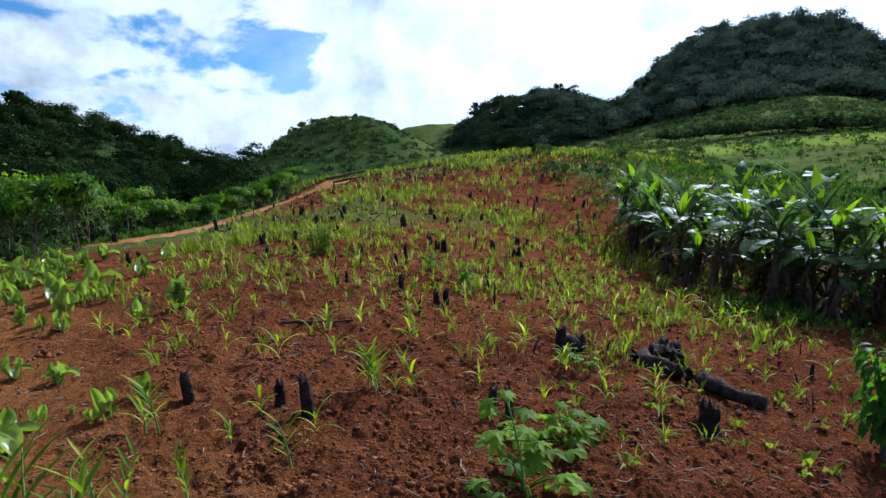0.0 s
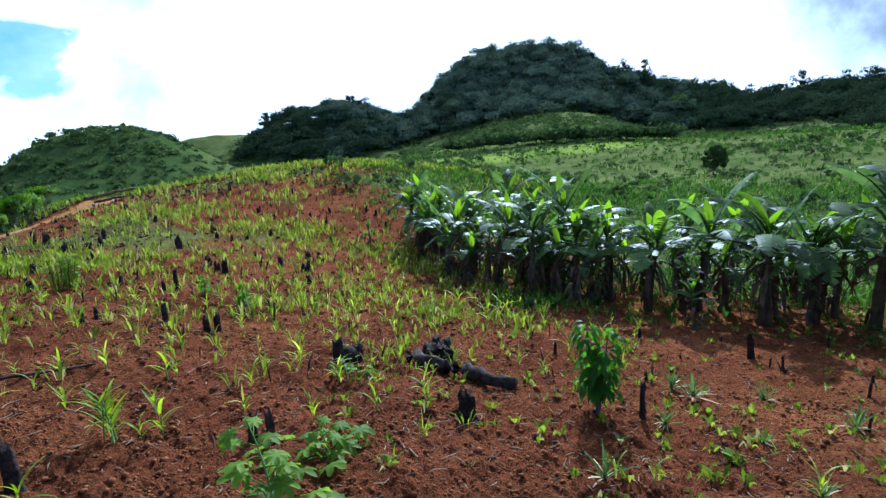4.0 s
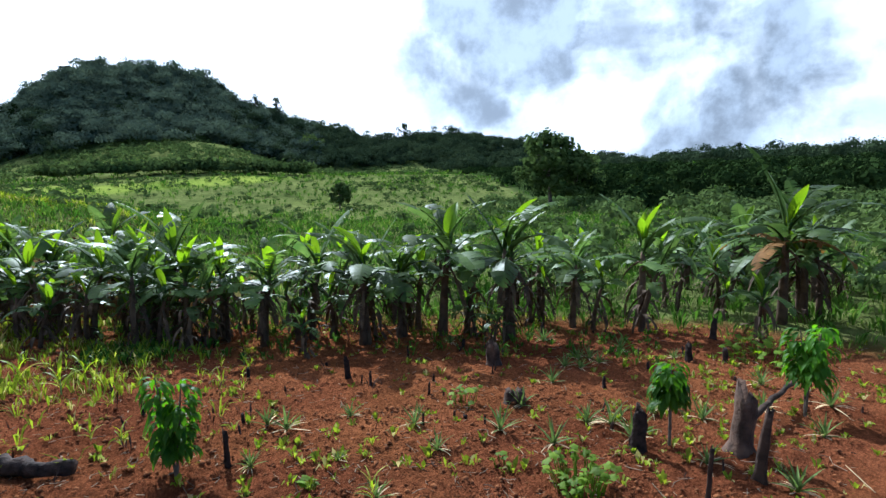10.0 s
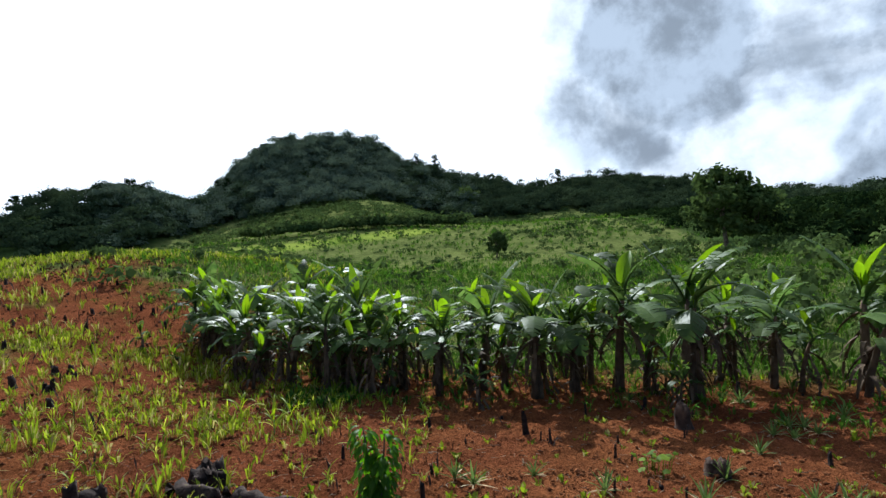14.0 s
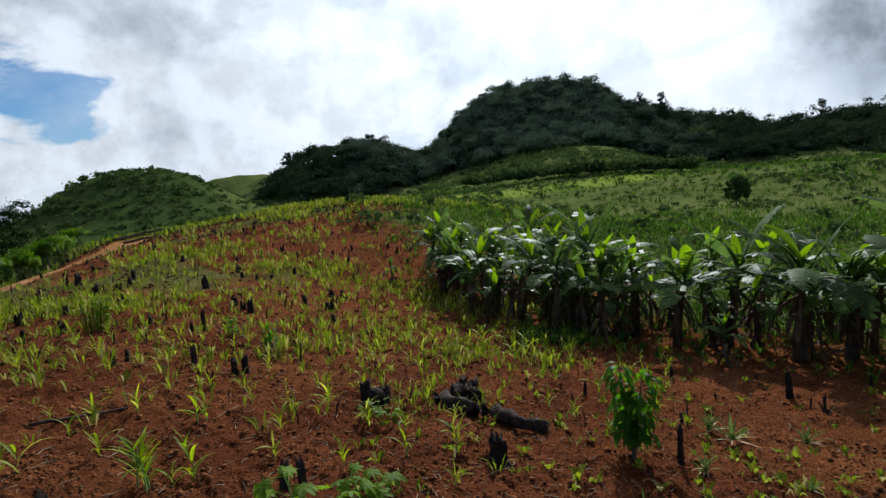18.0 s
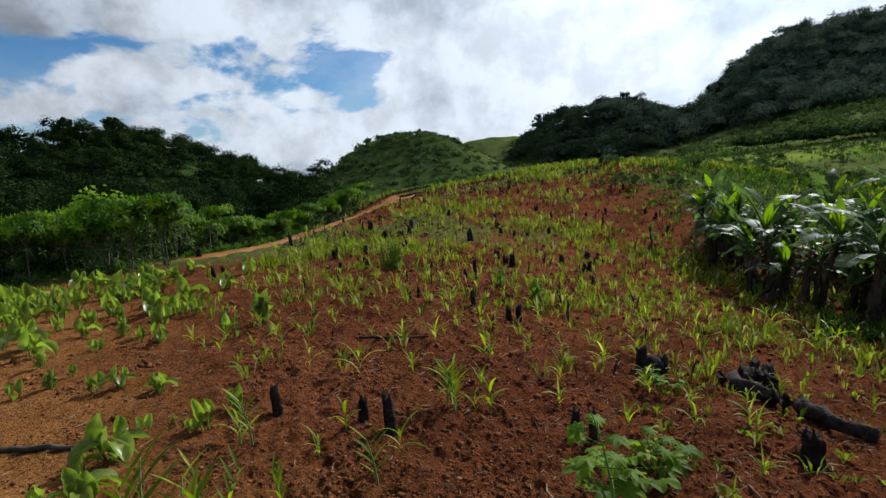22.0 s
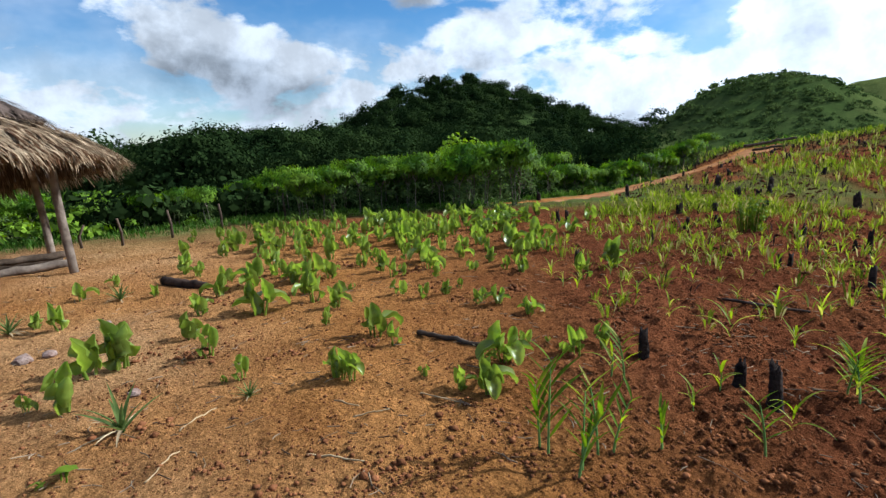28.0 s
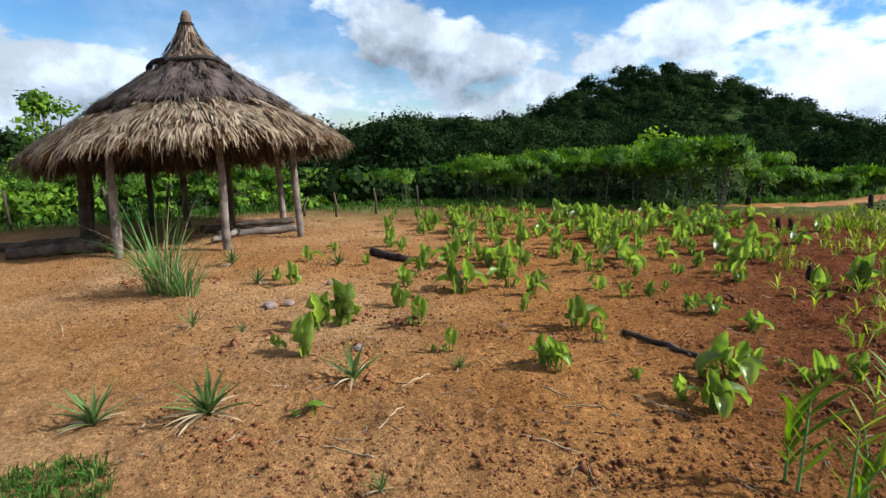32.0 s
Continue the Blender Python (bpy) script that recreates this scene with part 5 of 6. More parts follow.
# x, y, height
TARO_AT = [(-6.59, 1.15, .35), (-6.91, 1.03, .22), (-4.9, .91, .53), (-4.9, 1.11, .46), (-4.3, .57, .39), (-4.51, .44, .14), (-5.13, 1.73, .36), (-4.48, 1.6, .36), (-3.78, 1.48, .22), (-3.84, 1.38, .12), (-4.32, 2.61, .21), (-3.11, 1.79, .25), (-3.03, 1.83, .25), (-3.6, 2.57, .35), (-3.3, 2.46, .25), (-2.66, 2.1, .16), (-2.35, 2.09, .19), (-2.21, 2.16, .23), (-4.12, 3.71, .27), (-3.97, 3.89, .18), (-3.43, 3.72, .22), (-3.25, 3.8, .2), (-3.99, 4.15, .16), (-5.19, 3.65, .2), (-6.45, 3.15, .37)]
TARO_MORE = [(-7.16, 3.17, .32), (-7.53, 4.01, .26), (-8.1, 3.06, .36), (-7.69, 3.04, .25), (-8.21, 2.2, .22), (-7.87, 1.71, .29), (-7.15, 2.27, .24), (-6.05, 3.71, .41), (-5.94, 3.95, .33), (-7.16, 4.44, .26), (-5.17, 4.28, .32), (-5.09, 4.4, .2), (-4.64, 4.51, .24), (-4.48, 5.02, .32), (-4.56, 5.54, .24), (-4.06, 5.16, .25), (-3.79, 5.08, .24), (-2.84, 3.68, .2), (-2.37, 2.59, .27), (-2.54, 2.66, .18), (-2.44, 2.95, .22), (-2.33, 3.08, .1), (-2.04, 2.98, .29), (-2.12, 2.96, .23), (-1.99, 3.25, .24), (-2.5, 2.5, .2), (-6.1, 3.5, .3)]


def taro_field():
    rnd = random.Random(31)
    done = []
    for x, y, h in TARO_AT + TARO_MORE:
        done.append((x, y))
        place_copy(rnd.choice(TAROS), x, y, rnd.uniform(0, 6.28), h / .41 * rnd.uniform(.92, 1.08))
    tries = 0
    while len(done) < 185 and tries < 9000:
        tries += 1
        az, r = rnd.uniform(27, 70), math.sqrt(rnd.uniform(5.6 ** 2, 12.6 ** 2))
        x, y = spot(az, r)
        dense = .95 if 36 < az < 62 and r > 7.4 else .16
        if az > 62 and r < 9.0:
            dense = .12
        if az < 36 and r < 8:
            dense = .15
        if rnd.random() > dense or any((x - a) ** 2 + (y - b) ** 2 < .30 ** 2 for a, b in done):
            continue
        done.append((x, y))
        place_copy(rnd.choice(TAROS), x, y, rnd.uniform(0, 6.28), rnd.uniform(.68, 1.12))


taro_field()
for p in TAROS:
    drop_proto(p)


# ---- seedlings with narrow leaves ----
def seedling(seed, tall, leaves, wide=.016, stem=True):
    rnd = random.Random(seed)
    ob = thing("maize_seedling", "light green maize seedling with narrow arching leaves", "seedling", group="seedlings in the dug field")
    if stem:
        s = Shape()
        tube(s, arc((0, 0, -.02), rnd.uniform(0, 6.28), tall * .55, 88, 80, 3), [.008, .007, .006, .004], 5, cap=False)
        part("stalk", s, "taro_stalk", ob)
    for i in range(leaves):
        az = 2.6 * i + rnd.uniform(-.6, .6)
        s = Shape()
        z = tall * (.08 + .5 * i / leaves)
        L = tall * rnd.uniform(.55, .95)
        line = arc((0, 0, z), az, L, rnd.uniform(52, 82), rnd.uniform(-45, 45), 6, rnd.uniform(-.3, .3))
        w = wide * rnd.uniform(.6, 1.05)
        blade(s, line, [w * q for q in (.5, .9, 1, .9, .7, .4, .03)], .35, rnd.uniform(-.4, .4))
        part("leaf", s, "sprout", ob)
    return ob


SEEDLINGS = [seedling(200 + i, .36, n, w, st) for i, (n, w, st) in enumerate(((6, .016, True), (5, .013, True), (7, .018, True), (4, .014, False), (6, .011, False), (8, .012, False), (5, .02, True)))]
SEED_AT = [(-2.8, 4.51, 0.28), (-2.26, 4.65, 0.25), (-1.31, 3.92, 0.41), (-0.94, 4.19, 0.28), (-1.19, 5.09, 0.28), (-0.55, 3.58, 0.41), (-0.29, 3.7, 0.33), (0.75, 5.03, 0.28), (-0.3, 4.84, 0.26), (1.19, 3.86, 0.32), (1.03, 4.49, 0.28), (1.7, 4.17, 0.31), (-0.78, 2.81, 0.27), (-1.18, 3.09, 0.26), (-1.24, 2.76, 0.21), (0.22, 3.96, 0.22), (0.06, 5.17, 0.22), (1.06, 2.89, 0.15), (1.37, 3.24, 0.21), (3.62, 6.81, 0.5), (3.88, 5.14, 0.42), (-3.01, 4.62, 0.18), (-2.85, 5.44, 0.26)]
SEED_MORE = [(0.75, 5.07, 0.34), (1.66, 3.95, 0.29), (0.69, 3.76, 0.27), (1.03, 4.6, 0.27), (-0.36, 4.74, 0.32), (-0.4, 3.61, 0.26), (0.29, 4.48, 0.31), (2.38, 2.45, 0.24), (3.06, 4.9, 0.25), (3.59, 7.85, 0.55), (4.14, 7.38, 0.54), (1.4, 3.27, 0.17), (2.59, 2.34, 0.2), (3.51, 1.92, 0.27), (-1.73, 2.8, 0.3)]


def field_seedlings():
    rnd = random.Random(41)
    done = []
    for x, y, h in SEED_AT + SEED_MORE:
        done.append((x, y))
        place_copy(rnd.choice(SEEDLINGS), x, y, rnd.uniform(0, 6.28), h / .40)
    tries = 0
    while len(done) < 250 and tries < 20000:
        tries += 1
        az, r = rnd.uniform(-44, 34), math.sqrt(rnd.uniform(3.6 ** 2, 10 ** 2))
        x, y = spot(az, r)
        dense = .35 if r < 5.2 else 1.0
        if az < -24 and r < 7.5:
            dense *= .12
        if rnd.random() > dense or any((x - a) ** 2 + (y - b) ** 2 < .28 ** 2 for a, b in done):
            continue
        done.append((x, y))
        place_copy(rnd.choice(SEEDLINGS), x, y, rnd.uniform(0, 6.28), rnd.uniform(.35, .72))


field_seedlings()
for p in SEEDLINGS:
    drop_proto(p)


# ---- tall cane plants with alternate narrow leaves ----
def ginger_plant(x, y, tall, canes, seed):
    rnd = random.Random(seed)
    ob = thing("ginger_plant", "green ginger plant with narrow alternate leaves on canes", "ginger plant", stand(x, y))
    for c in range(canes):
        az = rnd.uniform(0, 6.28)
        h = tall * rnd.uniform(.7, 1.05)
        cane = arc((rnd.uniform(-.05, .05), rnd.uniform(-.05, .05), -.02), az, h, rnd.uniform(80, 89), rnd.uniform(58, 80), 8)
        s = Shape()
        tube(s, cane, [.007, .007, .006, .006, .005, .005, .004, .003, .002], 5, cap=False)
        part("cane", s, "taro_stalk", ob)
        face = rnd.uniform(0, 6.28)
        n = rnd.randint(9, 12)
        for i in range(n):
            u = .22 + .76 * i / (n - 1)
            k = min(int(u * 8), 7)
            p = cane[k].lerp(cane[k + 1], u * 8 - k)
            s = Shape()
            L = tall * rnd.uniform(.34, .48) * (1 - .35 * abs(u - .6))
            line = arc(p, face + (math.pi if i % 2 else 0) + rnd.uniform(-.3, .3), L, rnd.uniform(42, 64), rnd.uniform(25, 50), 5)
            blade(s, line, [L * q for q in (.018, .046, .058, .050, .030, .002)], .45)
            part("leaf", s, "weed_leaf" if rnd.random() < .75 else "sprout", ob)
    return ob


for k, (x, y, h, c) in enumerate(((-1.65, 1.80, .50, 2), (-1.44, 1.75, .42, 2), (-1.38, 1.94, .34, 2), (-1.28, 2.28, .30, 1), (-1.62, 2.76, .38, 1), (-.55, 3.58, .40, 3), (-.86, 2.6, .34, 1))):
    ginger_plant(x, y, h, c, 650 + k)


def tufts(rng, x, y, tall, blades, wide, spread=.05, droop=.35):
    """Many small plants of narrow bent blades, as quads."""
    k = len(x)
    a = rng.uniform(0, 6.28, (k, blades))
    lean = rng.uniform(.25, .95, (k, blades))
    L = tall[:, None] * rng.uniform(.6, 1.2, (k, blades))
    d = np.stack([np.cos(a), np.sin(a), 0 * a], -1)
    base = np.stack([x, y, top(x, y) - .01], 1)[:, None] + d * spread * rng.random((k, blades, 1))
    mid = base + d * (lean * L * .35)[..., None] + np.array([0, 0, 1]) * (L * .6)[..., None]
    tip = base + d * (lean * L * .9)[..., None] + np.array([0, 0, 1]) * (L * (1 - droop * lean * rng.uniform(.2, 1.8, (k, blades))))[..., None]
    w = np.stack([-np.sin(a), np.cos(a), 0 * a], -1) * (wide * L)[..., None] * rng.uniform(.6, 1.3, (k, blades, 1))
    v = np.stack([base, mid + w, tip, mid - w], 2).reshape(-1, 3)
    return v, np.arange(len(v)).reshape(-1, 4)


def field_stuff():
    rng = np.random.default_rng(9)
    P = lambda a, q: (-q * np.sin(np.radians(a)), q * np.cos(np.radians(a)))  # noqa: E731

    def growth(a, q):
        x, y = P(a, q)
        g = .10 + .8 * ss(-.05, .5, fbm(x, y, .33, 3, 51))
        g *= ss(6.5, 8.5, q)
        g *= 1 - ss(16, 22, q) * .25
        g = np.maximum(g, ss(-16, -22, a) * ss(-40, -32, a) * ss(6.2, 7, q) * ss(9.8, 8.8, q) * .3)
        g *= ss(1.2, 1.7, road_gap(x, y)) * (.35 + .65 * ss(1.7, 4.0, road_gap(x, y)))
        return np.clip(g, 0, 1)

    az, r, x, y = polar_scatter(rng, 17000, -36, 26, 6.5, 44, growth)
    v, f = tufts(rng, x, y, rng.uniform(.12, .30, len(r)) * (.85 + r / 40), 9, .05)
    stuff("field_seedlings", v, f, "sprout_stuff", "light green young crop plants across the field", "seedlings")
    az, r, x, y = polar_scatter(rng, 2600, -44, 32, 3.8, 14, lambda a, q: np.maximum(growth(a, q) * .8, .30 * ss(3.6, 5, q) * (1 - .6 * ss(-26, -34, a))))
    v, f = tufts(rng, x, y, rng.uniform(.08, .24, len(r)), 9, .055)
    stuff("field_seedlings", v, f, "sprout_stuff", "light green young crop plants across the field", "seedlings")

    az, r, x, y = polar_scatter(rng, 6500, -34, 26, 7, 19, growth)
    v, f = tufts(rng, x, y, rng.uniform(.10, .26, len(r)), 8, .055)
    stuff("field_seedlings", v, f, "sprout_stuff", "light green young crop plants across the field", "seedlings")

    # grass on the slopes, beside the track and below the bananas
    def sward(a, q):
        x, y = P(a, q)
        g = ss(18, 30, q) * ss(-10, -20, a) + ss(36, 46, q) * ss(20, 14, a) * ss(-14, -8, a)
        g = g + ss(11.5, 14, q) * ss(-34, -46, a) * (.45 + .55 * ss(-88, -80, a) + .5 * ss(-80, -90, a))
        return np.clip(g, 0, 1) * (1 - .9 * wooded(a, q)) * (1 - .8 * ss(44, 60, q))

    az, r, x, y = polar_scatter(rng, 26000, -112, 16, 9, 130, sward)
    tall = rng.uniform(.18, .42, len(r)) * (.8 + r / 70)
    v, f = tufts(rng, x, y, tall, 7, .10, .25)
    stuff("slope_grass", v, f, "grass_stuff", "rough green grass on the slopes", "grass")
    az, r, x, y = polar_scatter(rng, 15000, -112, 12, 9, 45, sward)
    v, f = tufts(rng, x, y, rng.uniform(.15, .40, len(r)), 8, .07, .2)
    stuff("slope_grass", v, f, "grass_stuff", "rough green grass on the slopes", "grass")

    def verge(a, q):
        x, y = P(a, q)
        return ss(1.25, 1.6, road_gap(x, y)) * (x < road_x(y)) * np.clip(ss(3.4, 2.2, road_gap(x, y)) * ss(36, 30, a) + ss(13.0, 14.2, q) * ss(30, 34, a) + ss(14, 16, q) * ss(12, 18, a), 0, 1)

    az, r, x, y = polar_scatter(rng, 9000, 10, 110, 10, 26, verge)
    v, f = tufts(rng, x, y, rng.uniform(.14, .4, len(r)) * (1 - .4 * ss(28, 36, az)), 8, .07, .15)
    stuff("verge_grass", v, f, "grass_stuff", "bright grass beside the track and field edge", "grass")
    # thicket behind the hut and under the cassava
    az, r, x, y = polar_scatter(rng, 1300, 18, 112, 14.5, 24, lambda a, q: np.clip(ss(62, 76, a) * 1.0 + .5, 0, 1) * (1 - .85 * ss(54, 58, a) * ss(77, 73, a)) * ss(1.2, 1.7, road_gap(*P(a, q))) * (P(a, q)[0] < road_x(P(a, q)[1]) - 1.6))
    size = rng.uniform(.2, .42, len(r))
    lift = rng.uniform(.1, .7, len(r)) * (.4 + .6 * ss(60, 76, az))
    # the part below the cassava gets a dark leaf colour as painted shade
    for pick, mat, label in ((az > 66, "cassava_leaf", "bright green undergrowth behind the hut"), (az <= 66, "tree_leaf", "undergrowth coloured dark as shade below the cassava plants")):
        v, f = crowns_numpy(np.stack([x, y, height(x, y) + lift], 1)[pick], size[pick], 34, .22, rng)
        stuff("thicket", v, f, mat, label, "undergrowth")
    # thin burnt stalks left standing
    az, r, x, y = polar_scatter(rng, 5600, -60, 24, 4.5, 42, lambda a, q: .7 * ss(1.2, 1.7, road_gap(*P(a, q))) * (1 - .7 * ss(-30, -40, a)))
    v, f = tufts(rng, x, y, rng.uniform(.08, .28, len(r)) * (.8 + r / 40), 2, .05, .03, 0)
    stuff("burnt_stalks", v, f, "charred", "thin black burnt stalks standing in the field", "stalks")
    # clods
    n = 52000
    az, r = rng.uniform(-100, 100, n), 1.2 * np.exp(rng.uniform(0, np.log(10), n))
    x, y = P(az, r)
    size = np.exp(np.minimum(rng.normal(-5.2, .55, n), -3.9)) * (1 + r / 9) * (1 - .4 * ss(15, 40, az))
    octa = np.array([[1, 0, 0], [0, 1, 0], [-1, 0, 0], [0, -1, 0], [0, 0, .75], [0, 0, -.6]])
    tri = np.array([[0, 1, 4], [1, 2, 4], [2, 3, 4], [3, 0, 4], [1, 0, 5], [2, 1, 5], [3, 2, 5], [0, 3, 5]])
    turn = rng.uniform(0, 6.28, n)
    c, s = np.cos(turn), np.sin(turn)
    o = octa[None] * rng.uniform(.65, 1.35, (n, 6, 1)) * size[:, None, None]
    o = np.stack([o[..., 0] * c[:, None] - o[..., 1] * s[:, None], o[..., 0] * s[:, None] + o[..., 1] * c[:, None], o[..., 2]], -1)
    v = (o + np.stack([x, y, top(x, y) + size * .25], 1)[:, None]).reshape(-1, 3)
    f = (tri[None] + 6 * np.arange(n)[:, None, None]).reshape(-1, 3)
    stuff("soil_clods", v, f, "clod", "loose red soil clods", "soil")
    # crumbs heaped where plants were dug in
    k = 150
    ca, cr = rng.uniform(-96, 96, k), 1.8 * np.exp(rng.uniform(0, np.log(4.5), k))
    cx, cy = P(ca, cr)
    n = k * 42
    x, y = np.repeat(cx, 42) + rng.normal(0, .10, n), np.repeat(cy, 42) + rng.normal(0, .10, n)
    size = np.exp(np.minimum(rng.normal(-4.75, .5, n), -3.6)) * np.repeat(.75 + cr / 9, 42)
    o = octa[None] * rng.uniform(.55, 1.4, (n, 6, 1)) * size[:, None, None]
    v = (o + np.stack([x, y, top(x, y) + size * .25], 1)[:, None]).reshape(-1, 3)
    f = (tri[None] + 6 * np.arange(n)[:, None, None]).reshape(-1, 3)
    stuff("soil_crumbs", v, f, "clod", "dark crumbs of freshly dug soil", "soil")
    # a low mat of weeds on the orange soil
    k = 300
    a, q = rng.uniform(0, 6.28, k), .34 * np.sqrt(rng.random(k))
    v, f = tufts(rng, -3.12 + q * np.cos(a), -.88 + q * np.sin(a) * .9, rng.uniform(.03, .08, k), 9, .055, .04, .6)
    stuff("weed_mat", v, f, "grass_stuff", "low grey-green weed mat on orange soil", "weeds")
    # small low weeds
    az, r, x, y = polar_scatter(rng, 2600, -102, -12, 3, 13, lambda a, q: .25 + .75 * ss(0, .45, fbm(*P(a, q), .5, 3, 71)))
    v, f = tufts(rng, x, y, rng.uniform(.04, .13, len(r)), 7, .16, .03, .6)
    stuff("small_weeds", v, f, "sprout_stuff", "small low weeds dotted over bare soil", "weeds")
    # weeds at the foot of the banana plants
    az, r, x, y = polar_scatter(rng, 2600, -84, -28, 9.2, 15, lambda a, q: .15 + .85 * ss(0, .4, fbm(*P(a, q), .6, 3, 73)))
    v, f = tufts(rng, x, y, rng.uniform(.07, .24, len(r)), 8, .10, .06, .5)
    stuff("grove_weeds", v, f, "grass_stuff", "low green weeds at the foot of the banana plants", "weeds")
    # dark burnt debris over the field slope
    az, r, x, y = polar_scatter(rng, 15000, -34, 24, 7, 44, lambda a, q: (.35 + .65 * ss(-.1, .4, fbm(*P(a, q), .4, 3, 61))) * ss(1.1, 1.5, road_gap(*P(a, q))))
    n = len(r)
    size = rng.uniform(.012, .04, n) * (.8 + r / 30)
    o = octa[None] * rng.uniform(.5, 1.5, (n, 6, 1)) * size[:, None, None]
    v = (o + np.stack([x, y, top(x, y) + size * .3], 1)[:, None]).reshape(-1, 3)
    f = (tri[None] + 6 * np.arange(n)[:, None, None]).reshape(-1, 3)
    stuff("burnt_debris", v, f, "debris", "dark clods and burnt debris over the field", "debris")
    # dry stalks, twigs and husks lying about
    n = 9000
    az, r = rng.uniform(-100, 100, n), 1.5 * np.exp(rng.uniform(0, np.log(14), n))
    ok = rng.random(n) < (1 - .55 * ss(0, 20, az)) * (.25 + .75 * ss(2, 4.5, r))
    az, r = az[ok], r[ok]
    n = len(r)
    x, y = P(az, r)
    L = np.exp(rng.normal(-2.75, .5, n))
    a = rng.uniform(0, 6.28, n)
    d = np.stack([np.cos(a), np.sin(a), rng.normal(0, .12, n)], 1) * L[:, None]
    w = np.stack([-np.sin(a), np.cos(a), 0 * a], 1) * (rng.uniform(.0015, .006, n) * (1 - .4 * ss(0, 20, az)))[:, None]
    u = np.array([0, 0, 1]) * rng.uniform(.003, .007, n)[:, None]
    c = np.stack([x, y, top(x, y) + .008], 1)
    e0, e1 = c - d / 2, c + d / 2
    bend = np.stack([-np.sin(a), np.cos(a), 0 * a], 1) * (L * rng.normal(0, .12, n))[:, None]
    m = c + bend
    rows = [e0 - w, e0 + w, e0 + u, m - w, m + w, m + u, e1 - w, e1 + w, e1 + u]
    v = np.stack(rows, 1).reshape(-1, 3)
    quad = np.array([[0, 1, 4, 3], [1, 2, 5, 4], [2, 0, 3, 5], [3, 4, 7, 6], [4, 5, 8, 7], [5, 3, 6, 8]])
    f = (quad[None] + 9 * np.arange(n)[:, None, None]).reshape(-1, 4)
    stuff("dry_litter", v, f, "litter", "dry stalks and twigs scattered on soil", "litter")


field_stuff()


# ---- pineapple rosettes ----
def pineapple(seed, tall, leaves):
    rnd = random.Random(seed)
    ob = thing("pineapple_plant", "spiky grey-green pineapple plant with dry lower leaves", "pineapple plant", group="pineapple plants in the soil")
    for i in range(leaves):
        s = Shape()
        u = i / leaves
        line = arc((0, 0, 0), 2.4 * i + rnd.uniform(-.2, .2), tall * rnd.uniform(.8, 1.15), 86 - 58 * u + rnd.uniform(-6, 6), 62 - 62 * u + rnd.uniform(-12, 8), 5)
        blade(s, line, [.016, .019, .017, .013, .008, .001], .55)
        part("leaf", s, "pineapple_leaf", ob)
    for i in range(6):
        s = Shape()
        line = arc((0, 0, .02), rnd.uniform(0, 6.28), tall * rnd.uniform(.6, 1.0), rnd.uniform(5, 30), rnd.uniform(-40, -5), 5)
        blade(s, line, [.012, .013, .012, .010, .007, .001], .3)
        part("dry_leaf", s, "dry_leaf", ob, "withered straw-coloured leaf")
    return ob


PINES = [pineapple(300 + i, .34, n) for i, n in enumerate((14, 11, 17, 9))]
PINE_AT = [(4.63, 2.08, .24), (5.42, 1.27, .34), (4.25, 3.62, .34), (3.42, 3.11, .2), (6.63, .93, .22), (6.99, .14, .31), (7.83, -.42, .32), (8.23, -1.11, .38), (7.14, -.96, .3), (6.36, 2.01, .3), (5.61, -.03, .28), (5.38, -.67, .3), (9.97, .85, .25), (8.9, 1.78, .26), (5.02, 3.47, .24), (3.59, 1.95, .24), (5.44, 2.83, .18), (3.87, 2.58, .14), (11.99, -.34, .39), (9.07, 1.99, .3), (2.31, 2.47, .28), (4.2, 3.84, .3)]
PINE_LEFT = [(-3.57, -.15, .35), (-3.61, .68, .32), (-5.63, -.01, .22), (-6.89, .81, .28), (-8.22, .76, .33), (-5.2, .32, .12), (-3.42, 1.33, .14), (-3.87, -.68, .3), (-2.46, .34, .11), (-7.34, 1.95, .28)]
rnd_p = random.Random(3)
for x, y, h in PINE_AT + PINE_LEFT:
    place_copy(rnd_p.choice(PINES), x, y, rnd_p.uniform(0, 6.28), h / .42, label="" if x > 0 else "spiky pineapple plant with dry leaves in orange soil")
for k in range(16):
    x, y = spot(rnd_p.uniform(-98, -52), rnd_p.uniform(5.6, 11))
    place_copy(rnd_p.choice(PINES), x, y, rnd_p.uniform(0, 6.28), rnd_p.uniform(.6, .9))
for p in PINES:
    drop_proto(p)


